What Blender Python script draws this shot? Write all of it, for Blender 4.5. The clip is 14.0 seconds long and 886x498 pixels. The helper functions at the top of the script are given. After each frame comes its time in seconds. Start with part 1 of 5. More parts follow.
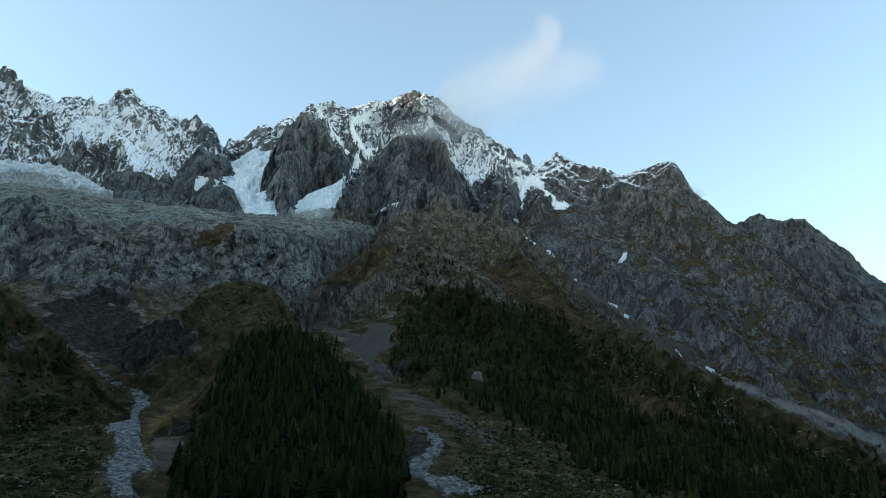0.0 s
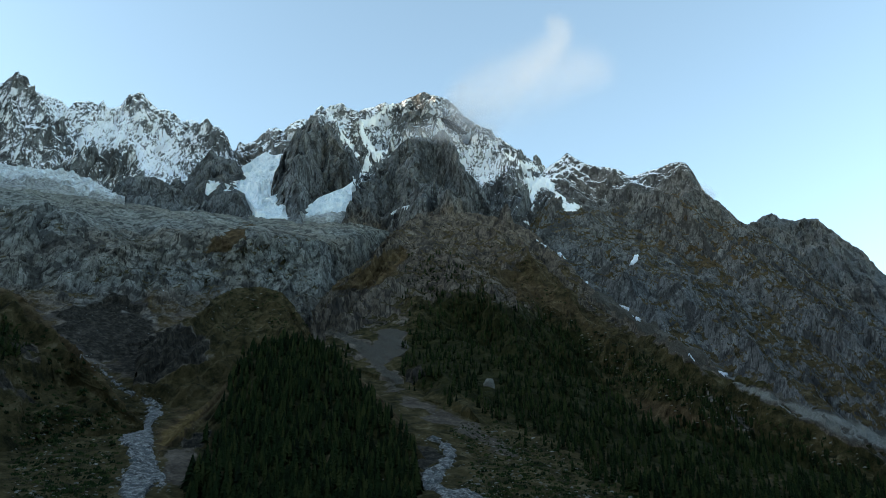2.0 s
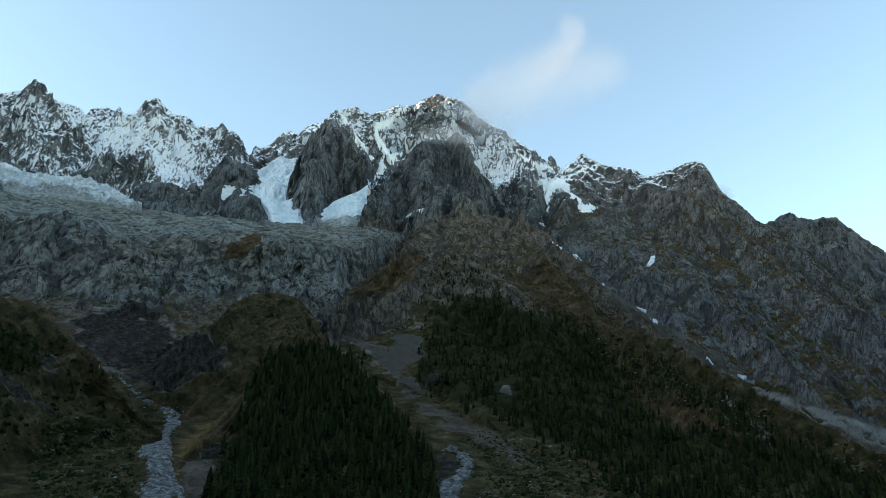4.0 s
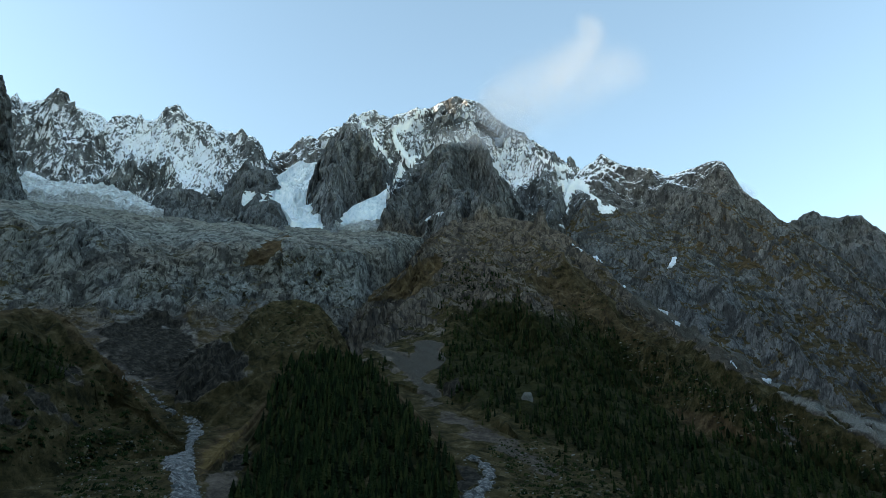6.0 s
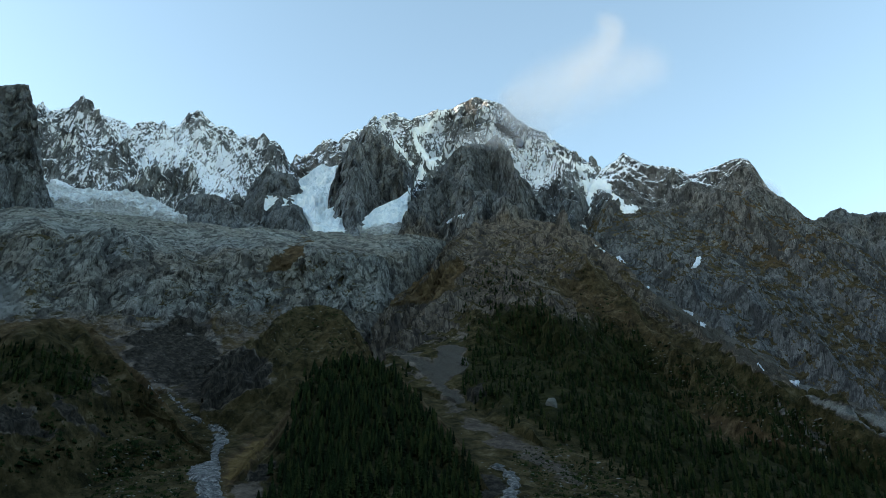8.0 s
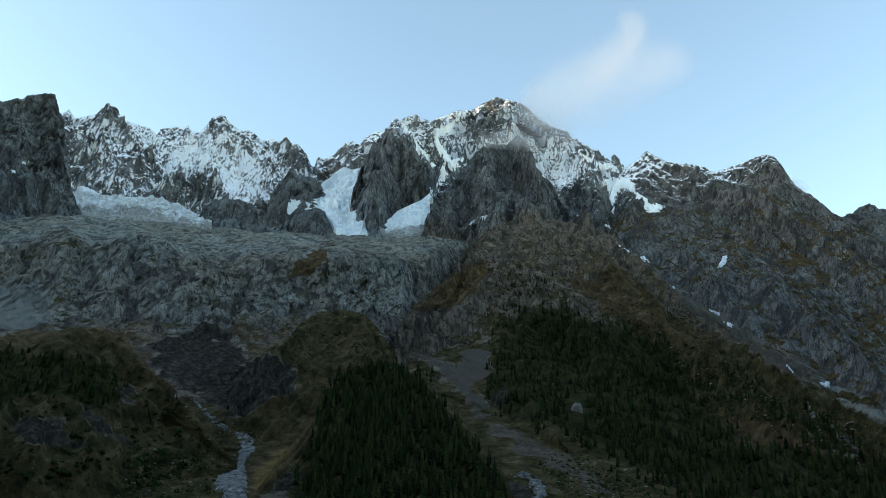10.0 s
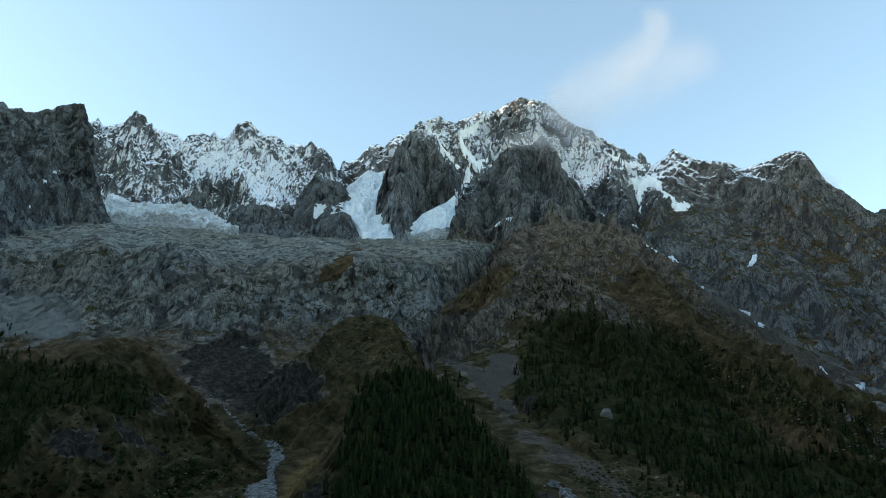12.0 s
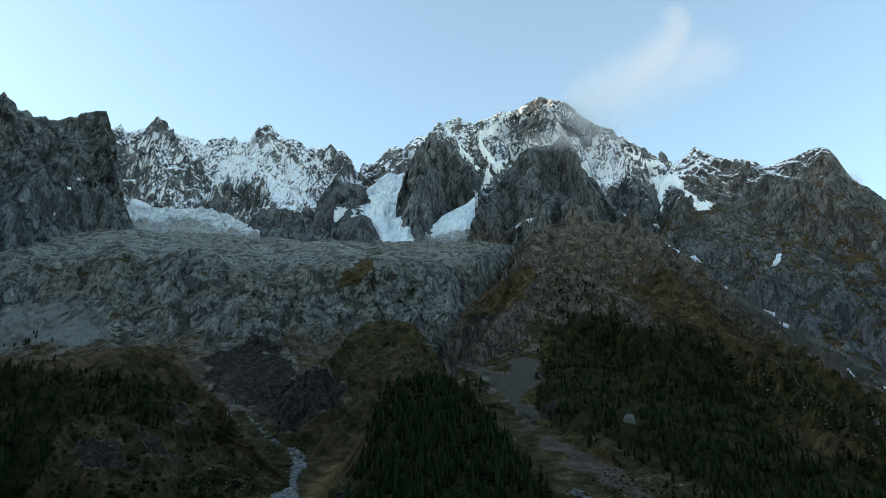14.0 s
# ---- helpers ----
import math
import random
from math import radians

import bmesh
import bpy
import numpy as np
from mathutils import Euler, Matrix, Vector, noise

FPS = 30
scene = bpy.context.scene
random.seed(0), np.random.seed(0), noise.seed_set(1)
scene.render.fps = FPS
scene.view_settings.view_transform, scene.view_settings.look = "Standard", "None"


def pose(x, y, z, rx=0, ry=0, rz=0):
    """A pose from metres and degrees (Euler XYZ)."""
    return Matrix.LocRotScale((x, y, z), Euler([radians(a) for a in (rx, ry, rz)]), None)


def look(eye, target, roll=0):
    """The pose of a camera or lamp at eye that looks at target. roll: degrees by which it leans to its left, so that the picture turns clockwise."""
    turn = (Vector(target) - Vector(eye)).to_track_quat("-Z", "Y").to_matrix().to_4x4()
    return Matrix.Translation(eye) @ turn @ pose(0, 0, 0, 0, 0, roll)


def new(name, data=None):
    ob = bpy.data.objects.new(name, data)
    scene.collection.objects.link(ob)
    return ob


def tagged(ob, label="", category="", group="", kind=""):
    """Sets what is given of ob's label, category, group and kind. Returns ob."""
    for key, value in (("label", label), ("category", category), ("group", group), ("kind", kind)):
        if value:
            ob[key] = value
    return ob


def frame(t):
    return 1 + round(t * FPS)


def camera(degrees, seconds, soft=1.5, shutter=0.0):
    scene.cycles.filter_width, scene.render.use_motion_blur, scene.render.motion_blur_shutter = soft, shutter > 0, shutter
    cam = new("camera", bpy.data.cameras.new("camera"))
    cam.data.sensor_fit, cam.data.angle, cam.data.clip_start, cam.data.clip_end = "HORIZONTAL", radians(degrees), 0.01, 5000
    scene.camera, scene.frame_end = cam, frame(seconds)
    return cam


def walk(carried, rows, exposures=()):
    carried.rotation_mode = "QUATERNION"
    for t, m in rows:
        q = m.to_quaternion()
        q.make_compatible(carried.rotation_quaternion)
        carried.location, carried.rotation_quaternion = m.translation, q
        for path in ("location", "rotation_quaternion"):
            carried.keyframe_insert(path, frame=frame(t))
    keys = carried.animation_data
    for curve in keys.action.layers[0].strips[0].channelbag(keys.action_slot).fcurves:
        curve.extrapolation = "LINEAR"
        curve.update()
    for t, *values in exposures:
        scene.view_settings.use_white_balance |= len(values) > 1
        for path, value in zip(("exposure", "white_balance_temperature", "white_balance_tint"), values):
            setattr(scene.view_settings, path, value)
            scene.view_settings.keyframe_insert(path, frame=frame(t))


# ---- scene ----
# A high alpine valley at dusk: a drone climbs from the valley floor and turns slowly to its left.
# Places are given as (bearing in degrees clockwise from +y, range in metres, height in metres).

cam = camera(59.2, 14.0, soft=0.85)
walk(cam, [
    (0, pose(0.00, 0.00, 0.00, 113.424, 0.018, 0.008)),
    (0.5, pose(-0.19, -0.66, 2.41, 113.412, 0.012, 0.131)),
    (1, pose(-0.41, -1.33, 4.90, 113.424, 0.029, 0.342)),
    (1.5, pose(-0.66, -1.97, 7.45, 113.426, 0.038, 0.579)),
    (2, pose(-0.84, -2.57, 9.99, 113.430, 0.057, 0.850)),
    (2.5, pose(-0.92, -3.12, 12.50, 113.422, 0.062, 1.113)),
    (3, pose(-0.94, -3.58, 14.98, 113.427, 0.067, 1.434)),
    (5.5, pose(-0.88, -5.36, 27.06, 113.472, 0.056, 3.191)),
    (6, pose(-0.84, -5.67, 29.48, 113.485, 0.057, 3.641)),
    (6.5, pose(-0.77, -5.93, 31.88, 113.473, 0.053, 4.044)),
    (7, pose(-0.72, -6.17, 34.24, 113.474, 0.059, 4.495)),
    (7.5, pose(-0.70, -6.40, 36.57, 113.473, 0.032, 4.923)),
    (8, pose(-0.70, -6.60, 38.88, 113.471, 0.022, 5.375)),
    (10.5, pose(-0.52, -7.45, 50.42, 113.428, -0.033, 7.680)),
    (11, pose(-0.50, -7.60, 52.80, 113.423, -0.043, 8.190)),
    (11.5, pose(-0.47, -7.75, 55.21, 113.422, -0.039, 8.684)),
    (12, pose(-0.39, -7.92, 57.64, 113.427, -0.051, 9.241)),
    (12.5, pose(-0.23, -8.12, 60.10, 113.423, -0.091, 9.723)),
    (13, pose(0.01, -8.36, 62.56, 113.419, -0.096, 10.199)),
    (13.5, pose(0.27, -8.63, 64.95, 113.400, -0.104, 10.586)),
    (14, pose(0.55, -8.93, 67.31, 113.387, -0.118, 10.853)),
], [(0, 1.75, 7150, -2), (14, 1.75, 7150, -2)])

# ---- sky and sun ----
SUN_BEARING, SUN_HEIGHT = -100.0, 4.0
world = bpy.data.worlds.new("evening_sky")
scene.world = world
world.use_nodes = True
wn = world.node_tree
sky = wn.nodes.new("ShaderNodeTexSky")
sky.sky_type = "NISHITA"
sky.sun_disc = False
sky.sun_elevation = radians(16)
sky.sun_rotation = radians(SUN_BEARING)
sky.altitude = 1700
sky.air_density, sky.dust_density, sky.ozone_density = 1.0, 1.2, 0.0
wn.links.new(sky.outputs["Color"], wn.nodes["Background"].inputs["Color"])
wn.nodes["Background"].inputs["Strength"].default_value = 0.15

sun = new("sun", bpy.data.lights.new("sun", "SUN"))
sun.data.energy, sun.data.angle, sun.data.color = 2.0, radians(3.0), (1.0, 0.62, 0.38)
sb, sh = radians(SUN_BEARING), radians(SUN_HEIGHT)
sun.matrix_world = look((math.sin(sb) * math.cos(sh), math.cos(sb) * math.cos(sh), math.sin(sh)), (0, 0, 0))


# ---- materials ----
class Nodes:
    """Short hand for building a node material."""

    def __init__(self, name):
        self.m = bpy.data.materials.new(name)
        self.m.use_nodes = True
        self.t = self.m.node_tree
        self.b = self.t.nodes["Principled BSDF"]
        self.b.inputs["Specular IOR Level"].default_value = 0.03
        self.co = self.t.nodes.new("ShaderNodeTexCoord").outputs["Object"]

    def put(self, value, socket):
        if isinstance(value, bpy.types.NodeSocket):
            self.t.links.new(value, socket)
        else:
            socket.default_value = value

    def noise(self, metres, detail=6, rough=0.6, stretch=(1, 1, 1), lacun=2.0):
        mp = self.t.nodes.new("ShaderNodeMapping")
        mp.inputs["Scale"].default_value = [s / metres for s in stretch]
        self.t.links.new(self.co, mp.inputs["Vector"])
        n = self.t.nodes.new("ShaderNodeTexNoise")
        n.inputs["Scale"].default_value = 1.0
        n.inputs["Detail"].default_value, n.inputs["Roughness"].default_value = detail, rough
        n.inputs["Lacunarity"].default_value = lacun
        self.t.links.new(mp.outputs["Vector"], n.inputs["Vector"])
        return n.outputs["Fac"]

    def attr(self, name):
        a = self.t.nodes.new("ShaderNodeAttribute")
        a.attribute_name = name
        return a.outputs["Fac"]

    def math(self, op, a, b=0.0, clamp=False):
        n = self.t.nodes.new("ShaderNodeMath")
        n.operation, n.use_clamp = op, clamp
        self.put(a, n.inputs[0]), self.put(b, n.inputs[1])
        return n.outputs[0]

    def span(self, v, lo, hi, to_lo=0.0, to_hi=1.0):
        n = self.t.nodes.new("ShaderNodeMapRange")
        n.inputs["From Min"].default_value, n.inputs["From Max"].default_value = lo, hi
        n.inputs["To Min"].default_value, n.inputs["To Max"].default_value = to_lo, to_hi
        self.put(v, n.inputs["Value"])
        return n.outputs["Result"]

    def ramp(self, v, stops):
        n = self.t.nodes.new("ShaderNodeValToRGB")
        while len(n.color_ramp.elements) < len(stops):
            n.color_ramp.elements.new(0.5)
        for e, (p, c) in zip(n.color_ramp.elements, stops):
            e.position, e.color = p, (*c, 1)
        self.put(v, n.inputs["Fac"])
        return n.outputs["Color"]

    def mix(self, f, a, b):
        n = self.t.nodes.new("ShaderNodeMix")
        n.data_type = "RGBA"
        self.put(f, n.inputs["Factor"])
        for c, s in ((a, n.inputs["A"]), (b, n.inputs["B"])):
            self.put((*c, 1) if isinstance(c, tuple) else c, s)
        return n.outputs["Result"]

    def bump(self, height, distance, strength=1.0, normal=None):
        n = self.t.nodes.new("ShaderNodeBump")
        n.inputs["Distance"].default_value, n.inputs["Strength"].default_value = distance, strength
        self.t.links.new(height, n.inputs["Height"])
        if normal:
            self.t.links.new(normal, n.inputs["Normal"])
        return n.outputs["Normal"]

    def done(self, colour, rough=0.9, normal=None):
        self.put((*colour, 1) if isinstance(colour, tuple) else colour, self.b.inputs["Base Color"])
        self.put(rough, self.b.inputs["Roughness"])
        if normal:
            self.t.links.new(normal, self.b.inputs["Normal"])
        return self.m


def mountain_material():
    """Granite with dry grass, scree and snow, laid out by the land's own attributes."""
    k = Nodes("mountain_land")
    big, mid = k.noise(260, 5), k.noise(48, 9, 0.72, (1, 1, 0.7))
    fine = k.noise(8, 6, 0.8)
    v = k.math("ADD", k.math("MULTIPLY", mid, 0.5), k.math("MULTIPLY", fine, 0.5))
    v = k.math("ADD", v, k.math("MULTIPLY", k.math("SUBTRACT", k.attr("tone"), 0.5), 0.16))
    v = k.math("ADD", k.math("MULTIPLY", k.math("SUBTRACT", v, 0.49), 1.15), 0.49)
    # the blue in these rock greys stands in for haze over distance
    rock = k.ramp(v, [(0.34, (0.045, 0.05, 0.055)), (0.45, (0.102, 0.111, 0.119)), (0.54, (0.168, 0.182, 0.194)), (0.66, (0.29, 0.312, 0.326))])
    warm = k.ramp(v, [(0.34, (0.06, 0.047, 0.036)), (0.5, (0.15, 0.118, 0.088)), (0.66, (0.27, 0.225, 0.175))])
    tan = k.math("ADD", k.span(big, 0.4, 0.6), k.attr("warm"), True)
    rock = k.mix(k.math("MULTIPLY", tan, k.span(k.attr("haze_blue"), 0, 1, 1, 0)), rock, warm)
    pale = k.ramp(v, [(0.34, (0.082, 0.088, 0.08)), (0.47, (0.174, 0.184, 0.168)), (0.66, (0.315, 0.33, 0.305))])
    rock = k.mix(k.attr("pale"), rock, pale)
    rock = k.mix(k.attr("dark"), rock, k.mix(k.attr("warm"), k.ramp(v, [(0.34, (0.03, 0.035, 0.039)), (0.5, (0.075, 0.085, 0.093)), (0.68, (0.148, 0.167, 0.182))]),
                                       k.ramp(v, [(0.34, (0.038, 0.031, 0.025)), (0.5, (0.098, 0.08, 0.064)), (0.68, (0.18, 0.152, 0.125))])))
    # cracks and low block joints drawn near-black in the rock colour
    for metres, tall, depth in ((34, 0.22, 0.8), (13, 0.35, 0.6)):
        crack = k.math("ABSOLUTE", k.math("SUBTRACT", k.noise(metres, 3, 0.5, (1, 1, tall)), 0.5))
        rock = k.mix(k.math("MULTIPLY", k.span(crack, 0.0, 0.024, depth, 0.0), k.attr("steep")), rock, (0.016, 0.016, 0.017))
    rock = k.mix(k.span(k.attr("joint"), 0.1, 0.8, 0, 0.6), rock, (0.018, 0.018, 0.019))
    g = k.noise(24, 8, 0.72)
    turf = k.ramp(g, [(0.34, (0.00934, 0.0106, 0.00586)), (0.46, (0.0291, 0.0265, 0.0117)), (0.57, (0.0623, 0.0498, 0.0223)), (0.72, (0.125, 0.104, 0.0657))])
    rust = k.ramp(g, [(0.34, (0.0311, 0.0212, 0.0129)), (0.5, (0.0851, 0.0562, 0.0305)), (0.7, (0.156, 0.111, 0.068))])
    turf = k.mix(k.attr("rust"), turf, rust)
    turf = k.mix(k.span(k.attr("rust"), 0.78, 0.95, 0, 0.8), turf, k.ramp(g, [(0.34, (0.0519, 0.0382, 0.0164)), (0.52, (0.13, 0.0901, 0.0352)), (0.7, (0.208, 0.154, 0.0704))]))
    gm = k.math("ADD", k.attr("grass"), k.math("MULTIPLY", k.math("SUBTRACT", k.noise(30, 9, 0.75), 0.5), 1.5))
    c = k.mix(k.span(gm, 0.42, 0.6), rock, turf)
    # undergrowth colour, darkened further to paint the shade under the trees
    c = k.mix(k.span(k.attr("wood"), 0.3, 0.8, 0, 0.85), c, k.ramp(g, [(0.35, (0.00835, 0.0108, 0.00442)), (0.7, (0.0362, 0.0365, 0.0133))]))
    s = k.noise(1.9, 5, 0.72)
    stones = k.ramp(s, [(0.32, (0.036, 0.033, 0.028)), (0.5, (0.067, 0.061, 0.051)), (0.68, (0.115, 0.106, 0.089))])
    sm = k.math("ADD", k.attr("scree"), k.math("MULTIPLY", k.math("SUBTRACT", k.noise(22, 8, 0.7), 0.5), 1.0))
    stones = k.mix(k.attr("pale"), stones, k.ramp(s, [(0.32, (0.1, 0.1, 0.092)), (0.5, (0.165, 0.165, 0.152)), (0.68, (0.26, 0.26, 0.245))]))
    c = k.mix(k.span(sm, 0.42, 0.62), c, stones)
    em = k.math("ADD", k.attr("earth"), k.math("MULTIPLY", k.math("SUBTRACT", k.noise(26, 7, 0.7), 0.5), 1.0))
    c = k.mix(k.span(em, 0.4, 0.65), c, k.ramp(k.noise(10, 7, 0.75, (1, 1, 0.4)), [(0.34, (0.00963, 0.009, 0.00765)), (0.5, (0.02782, 0.025, 0.0204)), (0.68, (0.08025, 0.07, 0.0544))]))
    nm = k.math("ADD", k.attr("snow"), k.math("MULTIPLY", k.math("SUBTRACT", k.noise(14, 7, 0.8, (1, 1, 0.9)), 0.5), 1.7))
    nm = k.math("ADD", nm, k.math("MULTIPLY", k.math("SUBTRACT", k.noise(4, 4, 0.8), 0.5), 1.1))
    snow = k.span(nm, 0.36, 0.5)
    c = k.mix(snow, c, k.mix(k.noise(90, 4), (0.69, 0.75, 0.85), (0.8, 0.84, 0.9)))
    n = k.bump(mid, 5.0, 0.7)
    n = k.bump(fine, 2.0, 0.8, n)
    return k.done(c, k.mix(snow, (0.92, 0.92, 0.92), (0.6, 0.6, 0.6)), n)


def ice_material():
    k = Nodes("glacier_ice")
    k.b.inputs["Specular IOR Level"].default_value = 0.3
    cr = k.noise(30, 9, 0.8, (1, 1, 0.45))
    c = k.ramp(cr, [(0.32, (0.3, 0.4, 0.5)), (0.44, (0.6, 0.7, 0.79)), (0.56, (0.78, 0.84, 0.9)), (0.7, (0.86, 0.9, 0.93))])
    d = k.math("ADD", k.attr("dirt"), k.math("MULTIPLY", k.math("SUBTRACT", k.noise(40, 8, 0.72), 0.5), 1.2))
    c = k.mix(k.span(d, 0.4, 0.75), c, k.ramp(k.noise(9, 5), [(0.35, (0.13, 0.14, 0.145)), (0.65, (0.36, 0.37, 0.37))]))
    return k.done(c, 0.55, k.bump(cr, 10.0, 0.9))


def snow_material(name, shade, light):
    k = Nodes(name)
    n = k.noise(12, 6, 0.65)
    return k.done(k.ramp(n, [(0.3, shade), (0.6, light)]), 0.6, k.bump(n, 1.5, 0.6))


LAND, ICE = mountain_material(), ice_material()
SNOW, FRESH = snow_material("old_snow", (0.46, 0.51, 0.57), (0.74, 0.78, 0.84)), snow_material("fresh_snow", (0.7, 0.75, 0.81), (0.85, 0.88, 0.91))


# ---- noise on arrays ----
PERM = np.random.RandomState(7).permutation(256)
PERM = np.concatenate([PERM, PERM, PERM])
GRAD = np.random.RandomState(8).normal(size=(256, 3))
GRAD /= np.linalg.norm(GRAD, axis=1)[:, None]


def perlin(x, y, z):
    xi, yi, zi = np.floor(x).astype(int), np.floor(y).astype(int), np.floor(z).astype(int)
    fx, fy, fz = x - xi, y - yi, z - zi
    xi, yi, zi = xi & 255, yi & 255, zi & 255
    u, v, w = (f * f * f * (f * (f * 6 - 15) + 10) for f in (fx, fy, fz))
    total = 0.0
    for dx in (0, 1):
        for dy in (0, 1):
            for dz in (0, 1):
                g = GRAD[PERM[PERM[PERM[xi + dx] + yi + dy] + zi + dz]]
                d = g[..., 0] * (fx - dx) + g[..., 1] * (fy - dy) + g[..., 2] * (fz - dz)
                total = total + d * (u if dx else 1 - u) * (v if dy else 1 - v) * (w if dz else 1 - w)
    return total * 1.5


def fbm(p, metres, octaves=4, stretch=1.0, gain=0.5, seed=0.0):
    total, amp, f = 0.0, 1.0, 1.0 / metres
    for o in range(octaves):
        total = total + amp * perlin(p[..., 0] * f + seed + 17.3 * o, p[..., 1] * f - seed, p[..., 2] * f / stretch + 5.1 * o)
        amp, f = amp * gain, f * 2.07
    return total


def ridged(p, metres, octaves=4, stretch=1.0, gain=0.5, seed=0.0):
    total, amp, f = 0.0, 1.0, 1.0 / metres
    for o in range(octaves):
        n = 1 - 2 * np.abs(perlin(p[..., 0] * f + seed + 11.7 * o, p[..., 1] * f + seed, p[..., 2] * f / stretch + 3.3 * o))
        total = total + amp * n
        amp, f = amp * gain, f * 2.13
    return total


def ribs(s, d, wide, octaves, elong, lean, seed):
    """Rock ribs and gullies that run down a face: sharp crests, smooth hollows, the finer ones mostly on the crests.
    s: metres along the face, d: metres up it; lean: how far they slant."""
    total, amp, w, gate, flat = 0.0, 1.0, wide, 1.0, 0 * s
    for o in range(octaves):
        bend = 0.45 * w * perlin(s / (1.7 * w) + seed, d / (2.4 * w) - seed, flat + o + 0.5)
        u = (s + lean * d * (1.0 if o % 2 == 0 else -0.8) + bend) / w
        n = 1 - 2.3 * np.abs(perlin(u + 9.1 * o, d / (w * elong) + 1.3 * seed, flat + seed + 3.7 * o))
        total = total + amp * gate * n
        gate = np.clip(0.6 + 0.6 * n, 0.25, 1.15)
        amp, w = amp * 0.5, w / 2.2
    return total


def facets(p, metres, stretch=1.0, seed=0):
    """Blocks with flat tilted faces, as jointed granite breaks: height of the face, a random value per block, and 0.5 at the joints."""
    q = p / np.array([metres, metres, metres * stretch]) + seed * 7.13
    base = np.floor(q - 0.5).astype(int)
    total, height, tone, most = (np.zeros(q.shape[:-1]) for _ in range(4))
    sharp = 16.0 if metres > 100 else 42.0
    for d in range(8):
        c = base + np.array([d & 1, d >> 1 & 1, d >> 2 & 1])
        h = PERM[PERM[PERM[c[..., 0] & 255] + (c[..., 1] & 255)] + (c[..., 2] & 255)]
        off = q - c - 0.5 - 0.42 * GRAD[h]
        w = np.exp(-sharp * (off * off).sum(-1)) + 1e-9
        g = GRAD[(h * 7 + 31) & 255]
        total += w
        most = np.maximum(most, w)
        height += w * (((h * 13 + 5) & 255) / 255.0 - 0.5 + 0.9 * (off * g).sum(-1))
        tone += w * ((h * 29 + 17) & 255) / 255.0
    return height / total, tone / total, 1 - most / total


def step(v, lo, hi):
    t = np.clip((v - lo) / (hi - lo), 0, 1)
    return t * t * (3 - 2 * t)


def inside(b, e, poly):
    """Signed distance in degrees to an outline of (bearing, elevation) corners; positive within."""
    q = np.array(poly, float)
    best, odd = np.full(b.shape, 1e9), np.zeros(b.shape, bool)
    for (x0, y0), (x1, y1) in zip(q, np.roll(q, -1, 0)):
        dx, dy = x1 - x0, y1 - y0
        t = np.clip(((b - x0) * dx + (e - y0) * dy) / (dx * dx + dy * dy + 1e-12), 0, 1)
        best = np.minimum(best, np.hypot(b - x0 - t * dx, e - y0 - t * dy))
        if dy:
            odd ^= ((y0 > e) != (y1 > e)) & (b < x0 + (e - y0) * dx / dy)
    return np.where(odd, best, -best)


# ---- land forms ----
STEP = 0.05          # degrees between the columns of every land form
B0, B1, E0, E1, ESTEP = -46.0, 36.0, -2.0, 38.0, 0.05
NB, NE = int(round((B1 - B0) / STEP)) + 1, int(round((E1 - E0) / ESTEP)) + 1
EGRID = E0 + ESTEP * np.arange(NE)
NEAREST = np.full((NB, NE), 1e9)   # range of the nearest land in each direction from the camera's first place


def grid_mesh(name, p, mat, attrs=(), keep=None, smooth=False):
    nu, nv = p.shape[:2]
    i = np.arange(nu * nv).reshape(nu, nv)
    quads = np.stack([i[:-1, :-1], i[1:, :-1], i[1:, 1:], i[:-1, 1:]], -1).reshape(-1, 4)
    if keep is not None:
        ok = (keep[:-1, :-1] & keep[1:, :-1] & keep[1:, 1:] & keep[:-1, 1:]).reshape(-1)
        quads = quads[ok]
        used = np.unique(quads)
        back = np.zeros(nu * nv, int)
        back[used] = np.arange(len(used))
        quads = back[quads]
    else:
        used = np.arange(nu * nv)
    co = p.reshape(-1, 3)[used]
    me = bpy.data.meshes.new(name)
    me.vertices.add(len(co))
    me.vertices.foreach_set("co", co.astype(np.float32).ravel())
    me.loops.add(len(quads) * 4)
    me.loops.foreach_set("vertex_index", quads.astype(np.int32).ravel())
    me.polygons.add(len(quads))
    me.polygons.foreach_set("loop_start", np.arange(0, len(quads) * 4, 4, dtype=np.int32))
    me.polygons.foreach_set("use_smooth", np.full(len(quads), smooth))
    me.update(calc_edges=True)
    for key, val in dict(attrs).items():
        a = me.attributes.new(key, "FLOAT", "POINT")
        a.data.foreach_set("value", np.broadcast_to(val, (nu, nv)).reshape(-1)[used].astype(np.float32))
    me.materials.append(mat)
    return new(name, me)


def polar(b, r, z):
    return np.stack([r * np.sin(np.radians(b)), r * np.cos(np.radians(b)), z], -1)


def remember(i0, p, rows):
    """Notes how far the land is in each direction."""
    r = np.hypot(p[..., 0], p[..., 1])
    el = np.degrees(np.arctan2(p[..., 2], r))
    for k in range(p.shape[0]):
        e = np.maximum.accumulate(el[k, :rows])
        got = np.interp(EGRID, e, r[k, :rows], left=1e9, right=1e9)
        if 0 <= i0 + k < NB:
            NEAREST[i0 + k] = np.minimum(NEAREST[i0 + k], got)


